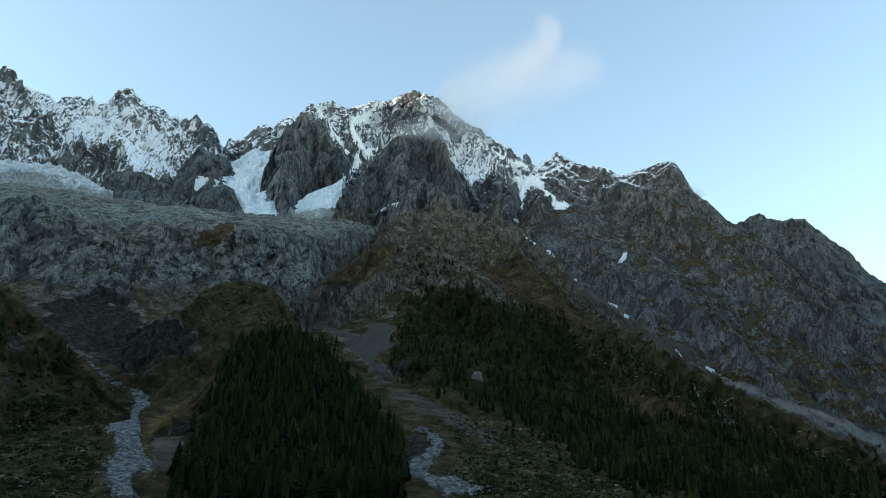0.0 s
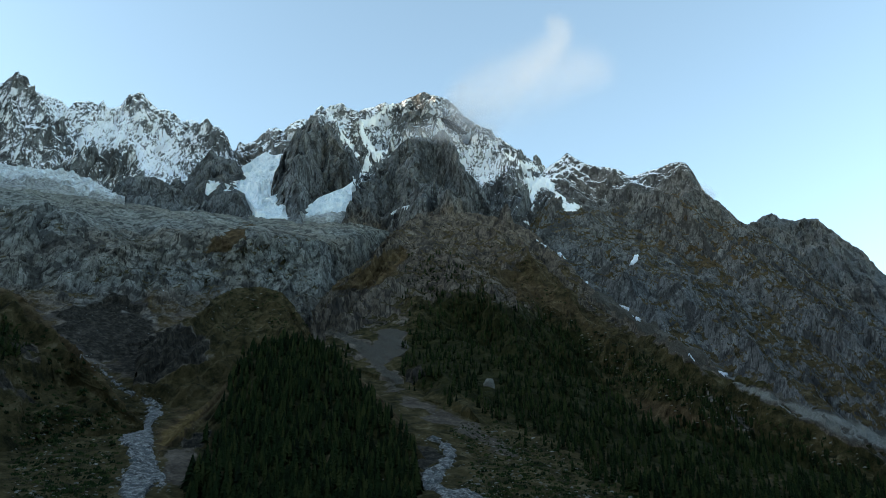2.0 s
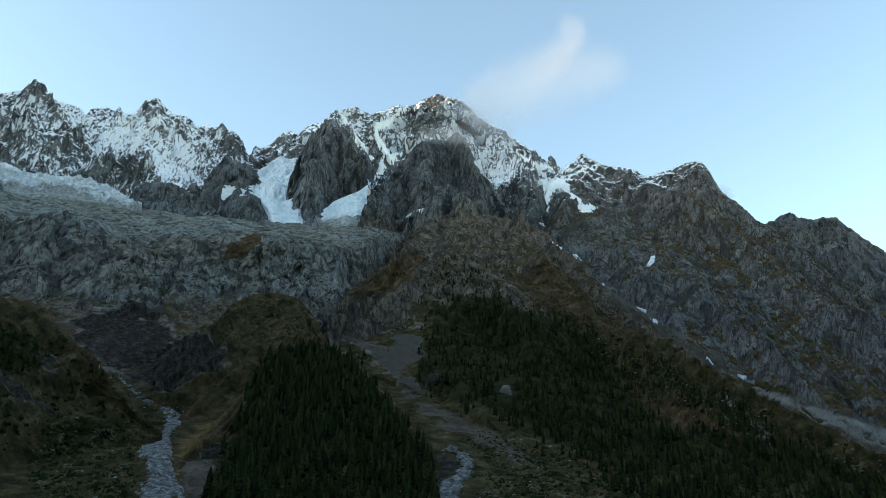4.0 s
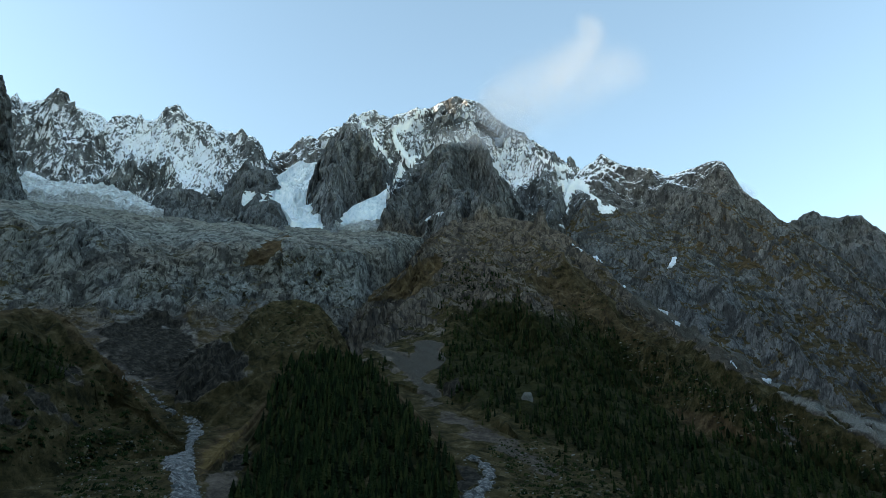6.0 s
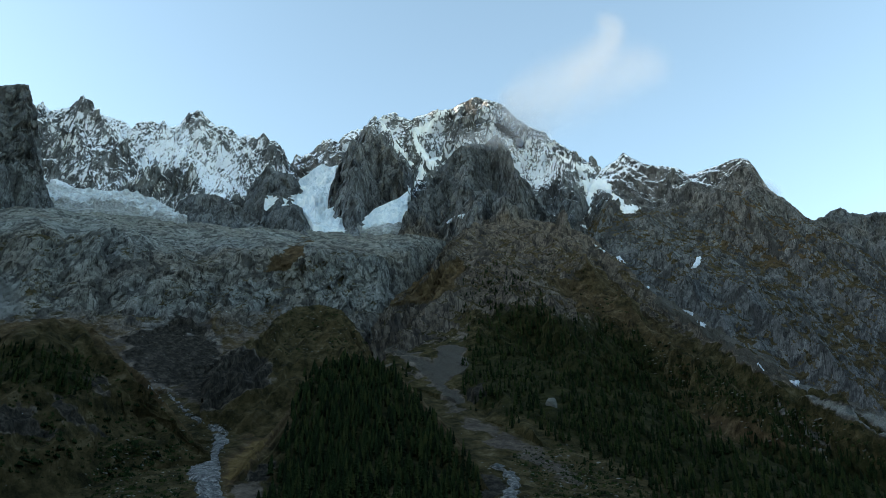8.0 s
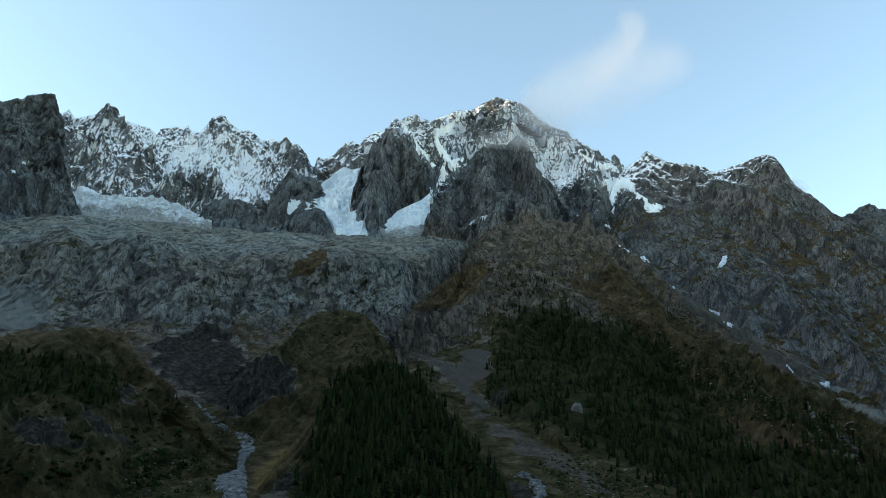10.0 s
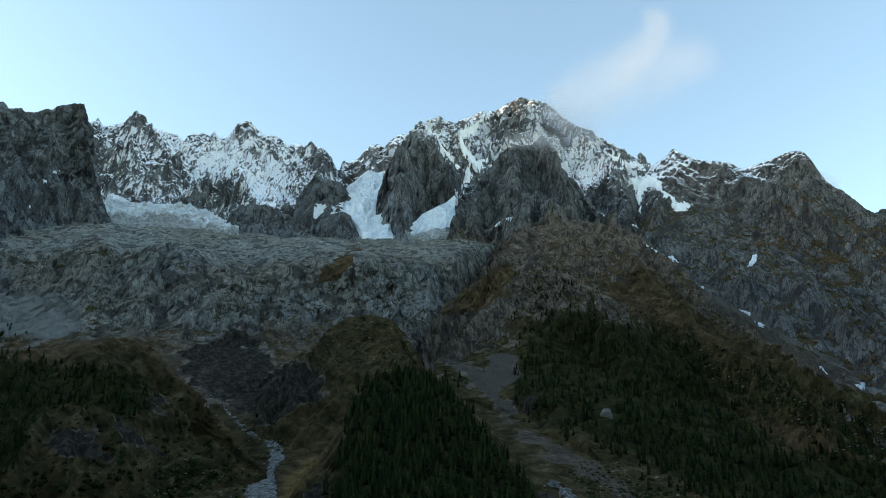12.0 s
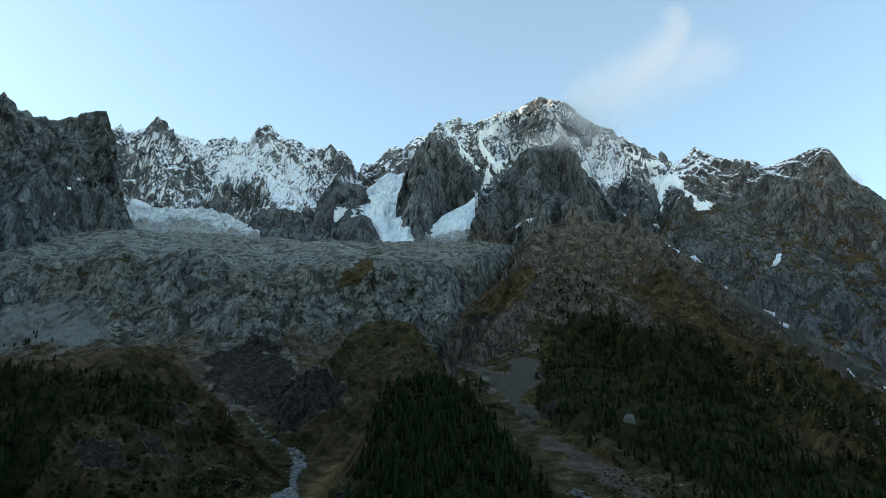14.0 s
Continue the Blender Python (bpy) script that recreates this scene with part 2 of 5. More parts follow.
def land(name, guides, rows, crag, jag, paint, label, back=(80, 120), kind="structure", thing="mountain", mat=None, skirt=60, slant=0.0, calm=None, root=0.15):
    """A mountain side drawn through guide lines from its foot to its crest, roughened into ribs, gullies and teeth.
    crag: (metres high, metres wide, upright stretch) per scale; paint(b, el, p, nz, t, hollow): the attributes of its surface."""
    lo, hi = guides[-1][0][0], guides[-1][-1][0]
    i0, i1 = int(math.ceil((lo - B0) / STEP)), int(math.floor((hi - B0) / STEP))
    b = B0 + STEP * np.arange(i0, i1 + 1)
    lines = [np.array(g, float) for g in guides]
    rr = np.stack([np.interp(b, g[:, 0], g[:, 1]) for g in lines], 1)
    zz = np.stack([np.interp(b, g[:, 0], g[:, 2]) for g in lines], 1)
    span_ = np.hypot(np.diff(rr, axis=1), np.diff(zz, axis=1)).mean(0)
    knots = np.concatenate([[0], np.cumsum(span_)]) / span_.sum()
    t = np.linspace(0, 1, rows)
    r, z = np.empty((len(b), rows)), np.empty((len(b), rows))
    for k in range(len(b)):
        r[k], z[k] = np.interp(t, knots, rr[k]), np.interp(t, knots, zz[k])
    bb = np.repeat(b[:, None], rows, 1)
    p = polar(bb, r, z)
    below = np.maximum(z[:, -1:] - z, 0) + 0.25 * np.maximum(r[:, -1:] - r, 0)
    out = np.zeros_like(r)
    along, up_face = np.radians(bb) * rr.mean(), 0 * r + t * span_.sum()
    tone, joint = 0 * r + 0.5, 0 * r
    for j, (high, wide, stretch, *flat) in enumerate(crag):
        lean = polar(bb + 90, slant * z * (1 if wide > 60 else 0.5), 0 * z)
        w = step(below, 0, (1.6 if flat else 2.8) * abs(high)) * (0.25 + 0.75 * step(t, root - 0.15, root))
        if calm:
            w = w * (1 - calm[2] * step(t + 0.14 * fbm(p, 240, 3, seed=17), calm[0], calm[1]))
        if flat:
            warp = p + lean + 0.12 * wide * np.stack([fbm(p, wide, 3, seed=3 + j), fbm(p, wide, 3, seed=9 + j), fbm(p, wide, 3, seed=5 + j)], -1)
            n, block, edge = facets(warp, wide, stretch, j)
            tone = 0.6 * tone + 0.4 * block
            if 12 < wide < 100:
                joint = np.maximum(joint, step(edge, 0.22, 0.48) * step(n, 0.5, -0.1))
        else:
            n = ribs(along, up_face, wide, 3 if wide > 100 else 2 if wide > 60 else 1, stretch, slant, 1.7 * j + 0.31 * len(name))
        out += high * w * (n - n.mean())
    dr, dz = np.gradient(r, axis=1), np.gradient(z, axis=1)
    soft = np.ones(21) / 21
    dr, dz = (np.stack([np.convolve(np.pad(q, 10, mode="edge"), soft, "valid") for q in a]) for a in (dr, dz))
    size = np.hypot(dr, dz) + 1e-9
    toward = polar(bb, -np.clip(dz / size, 0.35, 1), np.clip(dr / size, 0.1, 0.9))
    p = p + toward * out[..., None]
    sway = jag * (1.1 * fbm(p, 8 * jag + 20, 3, seed=13) + 0.5 * fbm(p, 2 * jag + 6, 2, seed=14))
    p = p + polar(bb + 90, sway, 0 * z)
    teeth = (ridged(p[:, -1:, :] * np.array([1, 1, 0]), jag * 3.5, 5, 1.0, 0.65, seed=2.2)[..., None] * 0.5 - 0.45) * np.array([0, 0, 1]) * jag
    p = p + teeth * (step(-below, -6 * jag, 0)[..., None] if jag else 0)
    # normals for snow and turf
    du, dv = np.gradient(p, axis=0), np.gradient(p, axis=1)
    n = np.cross(du, dv)
    nz = np.abs(n[..., 2]) / (np.linalg.norm(n, axis=-1) + 1e-9)
    el = np.degrees(np.arctan2(p[..., 2], np.hypot(p[..., 0], p[..., 1])))
    hollow = -out / (sum(abs(c[0]) for c in crag) * 0.5)
    attrs = paint(bb, el, p, nz, np.repeat(t[None], len(b), 0), hollow)
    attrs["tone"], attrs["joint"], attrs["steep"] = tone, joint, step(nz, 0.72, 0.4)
    remember(i0, p, rows)
    # the far side, out of sight
    crest = p[:, -1:, :]
    cb = bb[:, -1:]
    far = [crest + polar(cb, np.full_like(cb, q * back[0]), np.full_like(cb, -q * back[1])) for q in (0.25, 1.0, 3.0)]
    root = [p[:, :1, :] + np.array([0, 0, -skirt])]
    p = np.concatenate(root + [p] + far, 1)
    full = {k: np.broadcast_to(v, bb.shape) for k, v in attrs.items()}
    attrs = {k: np.concatenate([v[:, :1], v] + [v[:, -1:]] * 3, 1) for k, v in full.items()}
    ob = grid_mesh(name, p, mat or LAND, attrs)
    return tagged(ob, label, thing, kind=kind)


def cover(b, el, p, polys, soft=0.35, rough=0.5, metres=60):
    """0 to 1 within any of the outlines, with ragged edges."""
    m = np.zeros_like(b)
    w = rough * fbm(p, metres, 3, seed=21)
    for q in polys:
        m = np.maximum(m, step(inside(b, el, q) + w, -soft, soft))
    return m


def high_face(snow_line, amount, dark=0.0, pale=0.0, rust=0.0, soft=250, grass=0.0, grass_top=0.0, haze_blue=0.0, white=(), bare=()):
    """Surface of the high faces: snow on ledges and in hollows above the snow line, bare rock where it is steep.
    white, bare: outlines of snowfields and of snow-free rock."""
    def paint(b, el, p, nz, t, hollow):
        lie = 0.9 * nz + 0.12 * hollow + 0.16 * fbm(p, 40, 4, seed=31) + 0.1 * fbm(p, 190, 2, seed=33)
        lie = lie + 0.12 * cover(b, el, p, white, 0.3, 0.6, 70) - 0.2 * cover(b, el, p, bare, 0.5, 0.6, 80)
        up = step(p[..., 2] + 120 * fbm(p, 260, 2, seed=35), snow_line - soft, snow_line + soft)
        here = lie[up > 0.4]
        edge = np.quantile(here, 1 - amount) if amount > 0 and len(here) else 9.0
        snow = (0.08 + 0.84 * step(lie, edge - 0.42, edge + 0.42)) * up if amount > 0 else 0 * b
        g = step(nz + 0.2 * fbm(p, 80, 3, seed=41), 0.5, 0.75) * grass * (1 - step(p[..., 2], grass_top - 200, grass_top + 200)) if grass else 0 * b
        return {"snow": snow, "grass": g, "rust": 0 * b + rust, "pale": 0 * b + pale, "dark": 0 * b + dark, "scree": 0 * b, "haze_blue": 0 * b + haze_blue}
    return paint


# outlines of turf, scree and bare earth, as (bearing, elevation) from the camera's first place, traced to fit its view
GREY_CHANNEL = [(-5.6, 18.21), (-3.64, 17.72), (-4.04, 16.61), (-5.06, 15.16), (-3.96, 13.77), (-2.27, 12.99), (1.49, 11.39), (4.71, 9.2), (3.89, 8.82), (0.24, 10.8),
        (-2.66, 11.98), (-4.36, 13.16), (-5.88, 14.74), (-6.78, 15.93), (-7.87, 16.5), (-9.64, 17.64), (-7.92, 17.31), (-6.18, 16.76)]
GULLY = [(8.4, 23.2), (10.0, 21.2), (12.0, 19.6), (14.0, 18.3), (17.3, 15.6), (19.6, 13.8), (22.2, 12.4), (24.8, 11.1), 
        (27.3, 9.9), (29.2, 8.4), (31.3, 7.6), (31.0, 6.1), (29.0, 7.2), (27.1, 8.6), (24.0, 10.5), (22.1, 11.8), (19.3, 13.3), 
        (16.8, 15.0), (13.5, 17.3), (11.5, 18.9)]
GULLY_PATH = [(17.44, 13.57), (18.46, 12.53), (19.62, 11.31), (20.72, 10.04), (20.01, 10.16), (18.9, 11.55), (17.92, 12.76)]
GULLY_FAN = [(19.02, 13.84), (20.8, 13.04), (22.8, 11.74), (25.11, 10.81), (27.32, 9.9), (29.26, 8.58), (31.0, 7.4), (31.0, 6.3), (29.05, 7.56), (27.14, 8.99), (24.66, 10.19), (22.41, 11.55), (20.37, 12.69)]
DOME_TURF = [(15.8, 26.1), (17.8, 26.3), (19.1, 25.7), (20.6, 24.1), (22.3, 22.6), (21.7, 20.3), (18.5, 21.2), (16.2, 22.4), 
        (15.4, 24.0)]
DRY_TURF = [(12.43, 12.89), (14.18, 12.41), (16.07, 11.84), (18.24, 10.83), (17.97, 10.21), (14.82, 11.02), (13.14, 12.0)]
RAMP = [(-9.2, 20.8), (-7.8, 22.1), (-6.0, 23.4), (-4.3, 23.9), (-3.7, 23.2), (-5.5, 21.6), (-7.2, 20.8)]
FLANK = [(2.7, 22.4), (5.2, 21.8), (7.8, 20.5), (10.6, 18.3), (12.6, 16.5), (14.2, 14.7), (11.7, 16.4), (8.5, 18.2), (5.1, 20.0), 
        (3.4, 20.9)]
YELLOW_BANK = [(-20.64, 8.66), (-20.99, 10.29), (-19.41, 11.64), (-17.45, 12.61), (-17.49, 12.04), (-19.2, 10.15)]
GREY_BANK = [(-20.25, 7.76), (-20.1, 8.69), (-18.47, 10.27), (-17.38, 10.52), (-17.96, 9.17), (-18.72, 6.56)]
GREY_BAR = [(-2.83, 9.81), (-1.81, 10.09), (-0.9, 9.23), (-1.59, 8.65), (-2.59, 8.14)]
ROCK_CLEARING = [(1.6, 14.2), (2.0, 15.0), (3.1, 15.0), (3.5, 14.0), (2.9, 12.9), (2.0, 12.9)]
BROWN_CLEARING = [(-2.06, 13.19), (-1.02, 14.41), (0.04, 14.61), (-0.17, 13.6), (-1.01, 12.99)]
GREY_CLEARING = [(-3.98, 14.38), (-3.58, 15.19), (-2.31, 15.61), (-2.38, 14.6), (-3.54, 13.9)]
EARTH_CLIFF = [(-22.9, 15.7), (-21.7, 17.0), (-19.5, 17.4), (-18.1, 16.5), (-18.5, 14.8), (-21.3, 14.0), (-22.5, 14.6)]
# ravine drawn mostly by dark earth colour; the land is hardly cut
RAVINE = [(-28.12, 16.92), (-26.28, 18.14), (-24.74, 19.02), (-22.91, 17.31), (-21.13, 15.89), (-20.19, 14.24), (-21.74, 13.43), (-23.78, 13.83), (-25.43, 14.39), (-27.16, 15.65)]
SCREE_FAN = [(-45.7, 19.0), (-41.78, 18.5), (-40.02, 19.3), (-38.07, 19.66), (-35.55, 18.97), (-34.76, 17.73), (-37.42, 17.0), (-39.42, 16.65), (-41.36, 16.17), (-45.0, 15.4)]
SLIPS = [[(-36.25, 12.3), (-35.18, 13.04), (-33.99, 13.26), (-31.97, 11.84), (-32.04, 11.18), (-33.48, 11.37), (-35.23, 11.52)],
         [(-32.7, 13.99), (-31.69, 13.48), (-28.28, 11.5), (-28.82, 11.35), (-31.17, 12.53)],
         [(-30.49, 15.11), (-29.5, 14.8), (-28.41, 13.87), (-28.96, 13.79), (-30.2, 14.5)]]
RUST_LEDGE = [(-19.5, 22.3), (-18.7, 23.4), (-17.1, 24.4), (-16.1, 24.8), (-16.5, 23.7), (-18.0, 22.4)]
HILL_WOOD = [(-18.7, 6.6), (-17.7, 8.4), (-17.1, 10.7), (-16.4, 13.1), (-16.1, 14.8), (-15.0, 16.1), (-13.0, 17.0), (-10.5, 16.8),
        (-8.6, 16.0), (-7.0, 14.3), (-5.2, 12.2), (-3.3, 10.2), (-2.7, 8.6), (-2.7, 6.9), (-2.7, 4.6), (-18.4, 4.4)]
SPUR_WOOD = [(-4.0, 16.6), (-2.8, 18.4), (-1.1, 20.3), (2.0, 20.5), (4.2, 19.6), (7.6, 18.3), (9.3, 17.6), (10.8, 15.0), (11.6, 12.9), 
        (14.0, 11.0), (17.8, 10.4), (21.1, 9.8), (24.3, 8.3), (26.7, 6.9), (28.8, 6.1), (30.8, 5.3), (30.5, 4.2), (16.1, 5.1), 
        (10.6, 7.5), (6.8, 10.3), (3.2, 11.9), (0.7, 13.2), (-0.6, 12.9), (-1.0, 14.3), (-2.7, 13.9), (-4.0, 14.7)]
BANK_WOOD = [(-45.7, 15.2), (-41.2, 16.3), (-37.8, 16.2), (-34.3, 16.5), (-31.4, 16.3), (-29.4, 14.5), (-32.1, 13.9), (-33.8, 14.5), 
        (-37.0, 13.5), (-38.0, 10.5), (-39.7, 9.1), (-44.0, 8.4)]


# snowfields and snow-free rock on the high faces
WALL_WHITE = [
    [(-29.96, 27.63), (-29.25, 28.85), (-27.55, 29.93), (-25.68, 30.32), (-26.15, 29.26), (-27.69, 28.34), (-29.05, 27.8)],
    [(-32.72, 27.09), (-31.79, 27.36), (-30.17, 26.62), (-30.81, 26.39), (-32.05, 26.69)],
    [(-33.3, 30.67), (-32.33, 30.89), (-30.19, 30.49), (-30.05, 29.36), (-31.85, 29.58), (-32.76, 30.07)],
    [(-23.31, 29.16), (-22.62, 28.94), (-20.83, 26.98), (-21.92, 26.94)],
    [(-21.24, 28.55), (-18.69, 29.83), (-17.95, 29.29), (-20.46, 27.63)]]
WALL_BARE = [
    [(-37.18, 29.46), (-36.17, 29.53), (-34.82, 28.16), (-33.56, 25.58), (-35.26, 25.61), (-36.58, 26.99)],
    [(-29.08, 27.95), (-26.47, 28.62), (-25.22, 27.43), (-26.96, 26.49), (-28.55, 26.63)],
    [(-20.56, 31.03), (-19.21, 31.26), (-18.12, 29.68), (-19.52, 29.14), (-20.59, 29.82)],
    [(-35.01, 30.68), (-34.23, 31.78), (-32.65, 30.48), (-33.2, 30.24)],
    [(-26.68, 31.14), (-26.14, 32.28), (-25.38, 32.53), (-24.65, 31.35)]]
SUMMIT_WHITE = [
    [(0.43, 31.82), (2.59, 31.9), (4.81, 30.13), (7.04, 29.33), (5.98, 27.8), (2.77, 27.54), (1.04, 29.76)],
    [(4.15, 30.71), (5.27, 30.09), (7.58, 29.28), (7.02, 29.09), (4.77, 29.69)]]
SUMMIT_BARE = [
    [(3.04, 28.22), (4.7, 28.8), (6.04, 27.39), (4.49, 26.08), (2.7, 26.48), (2.3, 27.44)],
    [(-5.1, 32.55), (-4.6, 34.16), (-3.11, 34.82), (-2.13, 34.52), (-2.19, 32.31), (-4.13, 31.94)]]
TOWER_WHITE = [[(-11.2, 33.63), (-9.95, 32.88), (-8.21, 30.9), (-7.71, 29.89), (-8.67, 30.28), (-9.91, 31.87), (-10.92, 32.84)]]
TOWER_BARE = [[(-14.6, 27.7), (-14.06, 29.8), (-13.0, 32.0), (-11.6, 33.0), (-10.8, 31.5), (-9.9, 30.0), (-8.8, 29.0), (-10.2, 27.8), (-12.9, 25.8)]]

# guide lines of the land, from foot to crest, placed to fit the camera's view
WALL_FOOT = [(-39.15, 2990, 1141), (-35.68, 2962, 1210), (-31.84, 2904, 1221), (-26.46, 2768, 1156), (-20.93, 2936, 1273), 
    (-16.55, 3177, 1468)]
WALL_CREST = [(-40.35, 3826, 2173), (-38.87, 3815, 2207), (-37.08, 3818, 2216), (-36.85, 3806, 2251), (-36.29, 3831, 2221), 
    (-34.82, 3815, 2262), (-34.54, 3801, 2300), (-34.24, 3789, 2333), (-33.75, 3804, 2312), (-33.04, 3828, 2274), 
    (-31.03, 3835, 2266), (-30.48, 3851, 2241), (-29.96, 3831, 2279), (-29.11, 3821, 2298), (-28.42, 3827, 2290), 
    (-28.16, 3813, 2317), (-27.79, 3831, 2289), (-27.09, 3826, 2301), (-26.52, 3793, 2357), (-25.67, 3772, 2393), 
    (-24.91, 3796, 2358), (-24.17, 3812, 2334), (-23.49, 3809, 2342), (-22.27, 3833, 2305), (-21.59, 3825, 2321), 
    (-21.01, 3836, 2306), (-20.56, 3828, 2322), (-20.15, 3844, 2298), (-19.47, 3834, 2318), (-18.81, 3858, 2277), 
    (-18.30, 3884, 2233), (-17.69, 3914, 2180), (-16.94, 3954, 2106)]
NOTCH_FOOT = [(-17.97, 3186, 1449), (-15.01, 3178, 1467), (-10.67, 3247, 1554)]
NOTCH_CREST = [(-18.36, 3943, 2168), (-17.92, 3904, 2230), (-17.73, 3880, 2263), (-17.18, 3880, 2255), (-16.51, 3863, 2275), 
    (-15.95, 3836, 2312), (-15.46, 3816, 2338), (-14.92, 3808, 2343), (-14.29, 3813, 2327), (-13.89, 3789, 2357), 
    (-13.32, 3772, 2377), (-12.69, 3759, 2390), (-11.72, 3766, 2370)]
BUTTRESS_FOOT = [(-46.08, 2032, 703), (-42.42, 2066, 757), (-38.52, 2185, 866), (-35.50, 2384, 1036), (-34.26, 2438, 1039)]
BUTTRESS_MID = [(-47.45, 2326, 1044), (-43.71, 2393, 1138), (-40.26, 2468, 1212), (-37.31, 2546, 1281), (-35.17, 2542, 1174), 
    (-34.35, 2548, 1112)]
BUTTRESS_CREST = [(-48.97, 2437, 1378), (-47.31, 2424, 1451), (-45.66, 2465, 1430), (-45.11, 2471, 1470), (-44.92, 2483, 1499), 
    (-44.46, 2499, 1488), (-43.97, 2510, 1485), (-43.56, 2528, 1472), (-43.23, 2531, 1483), (-42.81, 2547, 1472), 
    (-41.99, 2549, 1486), (-41.65, 2560, 1483), (-40.98, 2564, 1493), (-40.52, 2562, 1512), (-39.70, 2559, 1534), 
    (-38.91, 2556, 1554), (-38.44, 2556, 1570), (-37.94, 2533, 1554), (-37.48, 2525, 1512), (-36.92, 2533, 1441), 
    (-36.31, 2547, 1356), (-35.75, 2555, 1280), (-35.12, 2560, 1204), (-34.39, 2563, 1128)]
TOWERS_FOOT = [(-14.62, 2720, 1240), (-14.20, 2640, 1245), (-13.70, 2550, 1215), (-13.20, 2430, 1145), (-12.90, 2390, 1105), (-12.30, 2420, 1120), (-11.94, 2470, 1145),
    (-11.33, 2629, 1223), (-10.63, 2808, 1314), (-8.42, 2888, 1378), (-5.51, 3038, 1527)]
TOWERS_CREST = [(-14.89, 2749, 1390), (-14.72, 2746, 1439), (-14.55, 2769, 1502), (-14.28, 2878, 1616), (-13.85, 3107, 1818), 
    (-13.26, 3249, 1970), (-12.65, 3345, 2101), (-12.01, 3341, 2153), (-11.42, 3334, 2210), (-11.06, 3332, 2181), 
    (-10.61, 3304, 2189), (-10.10, 3280, 2193), (-9.48, 3261, 2188), (-8.97, 3260, 2157), (-8.43, 3248, 2142), 
    (-8.02, 3247, 2111), (-7.63, 3261, 2055), (-6.99, 3284, 1983), (-6.37, 3302, 1917), (-5.76, 3319, 1850)]
SUMMIT_FOOT = [(-8.39, 2988, 1400), (-3.87, 2968, 1442), (0.74, 2978, 1423), (5.27, 2827, 1271), (9.25, 2850, 1221)]
SUMMIT_MID = [(-8.70, 3471, 1988), (-4.01, 3571, 2115), (0.77, 3548, 2055), (5.44, 3433, 1851), (9.44, 3330, 1613)]
SUMMIT_CREST = [(-8.89, 3672, 2332), (-8.36, 3664, 2391), (-7.62, 3667, 2431), (-6.80, 3679, 2458), (-5.85, 3684, 2496), 
    (-5.30, 3711, 2501), (-4.62, 3727, 2522), (-4.04, 3712, 2544), (-3.36, 3705, 2554), (-2.43, 3690, 2576), 
    (-1.88, 3699, 2563), (-1.18, 3702, 2559), (-0.19, 3721, 2530), (0.79, 3739, 2459), (1.76, 3742, 2408), 
    (2.62, 3739, 2367), (3.20, 3723, 2345), (3.67, 3724, 2296), (4.24, 3713, 2266), (4.85, 3705, 2231), (5.77, 3710, 2173), 
    (6.68, 3713, 2118), (7.60, 3707, 2079), (8.47, 3739, 2020), (9.54, 3777, 1948)]
PYRAMID_FOOT = [(-8.99, 2338, 1043), (-4.74, 2381, 1092), (-2.02, 2399, 1125), (0.73, 2399, 1125), (5.26, 2421, 1078)]
PYRAMID_CREST = [(-8.93, 2446, 1144), (-8.59, 2498, 1220), (-8.43, 2580, 1324), (-7.56, 2693, 1431), (-6.54, 2758, 1522), 
    (-5.51, 2841, 1638), (-4.50, 2916, 1748), (-3.76, 2915, 1789), (-2.99, 2927, 1807), (-1.83, 2944, 1818), 
    (-1.30, 2951, 1844), (-0.72, 2960, 1867), (-0.29, 2926, 1808), (0.29, 2903, 1732), (0.76, 2880, 1652), 
    (1.46, 2858, 1568), (2.25, 2834, 1486), (3.06, 2770, 1391), (4.05, 2699, 1310), (5.08, 2626, 1231)]
RIDGE_FOOT = [(4.30, 2454, 1000), (6.98, 2402, 994), (9.88, 2304, 833), (13.80, 2108, 628), (17.14, 1939, 490), (22.01, 1667, 334), 
    (27.04, 1434, 212), (30.33, 1293, 135)]
RIDGE_MID = [(4.33, 2666, 1142), (8.02, 2812, 1306), (12.02, 2863, 1313), (16.32, 2873, 1293), (20.21, 2778, 1131), 
    (23.70, 2642, 927), (28.24, 2323, 603), (30.94, 2154, 446)]
RIDGE_CREST = [(4.59, 2827, 1272), (5.58, 3049, 1504), (6.58, 3271, 1729), (7.58, 3453, 1918), (8.12, 3451, 1943), (8.89, 3449, 1967), 
    (9.53, 3440, 2001), (10.19, 3428, 1957), (11.08, 3416, 1910), (12.06, 3397, 1877), (13.53, 3377, 1845), 
    (14.37, 3367, 1793), (15.04, 3337, 1781), (15.96, 3302, 1775), (16.85, 3271, 1763), (17.54, 3235, 1760), 
    (18.42, 3206, 1744), (18.83, 3193, 1724), (19.17, 3192, 1680), (19.64, 3206, 1607), (20.04, 3206, 1558), 
    (21.07, 3209, 1500), (21.92, 3218, 1429), (22.63, 3212, 1390), (24.15, 3062, 1232), (26.38, 2920, 1042), 
    (28.73, 2773, 848), (31.43, 2620, 651)]
FAR_FOOT = [(18.57, 2834, 985), (24.86, 2604, 715), (29.65, 2164, 399), (32.16, 1976, 307)]
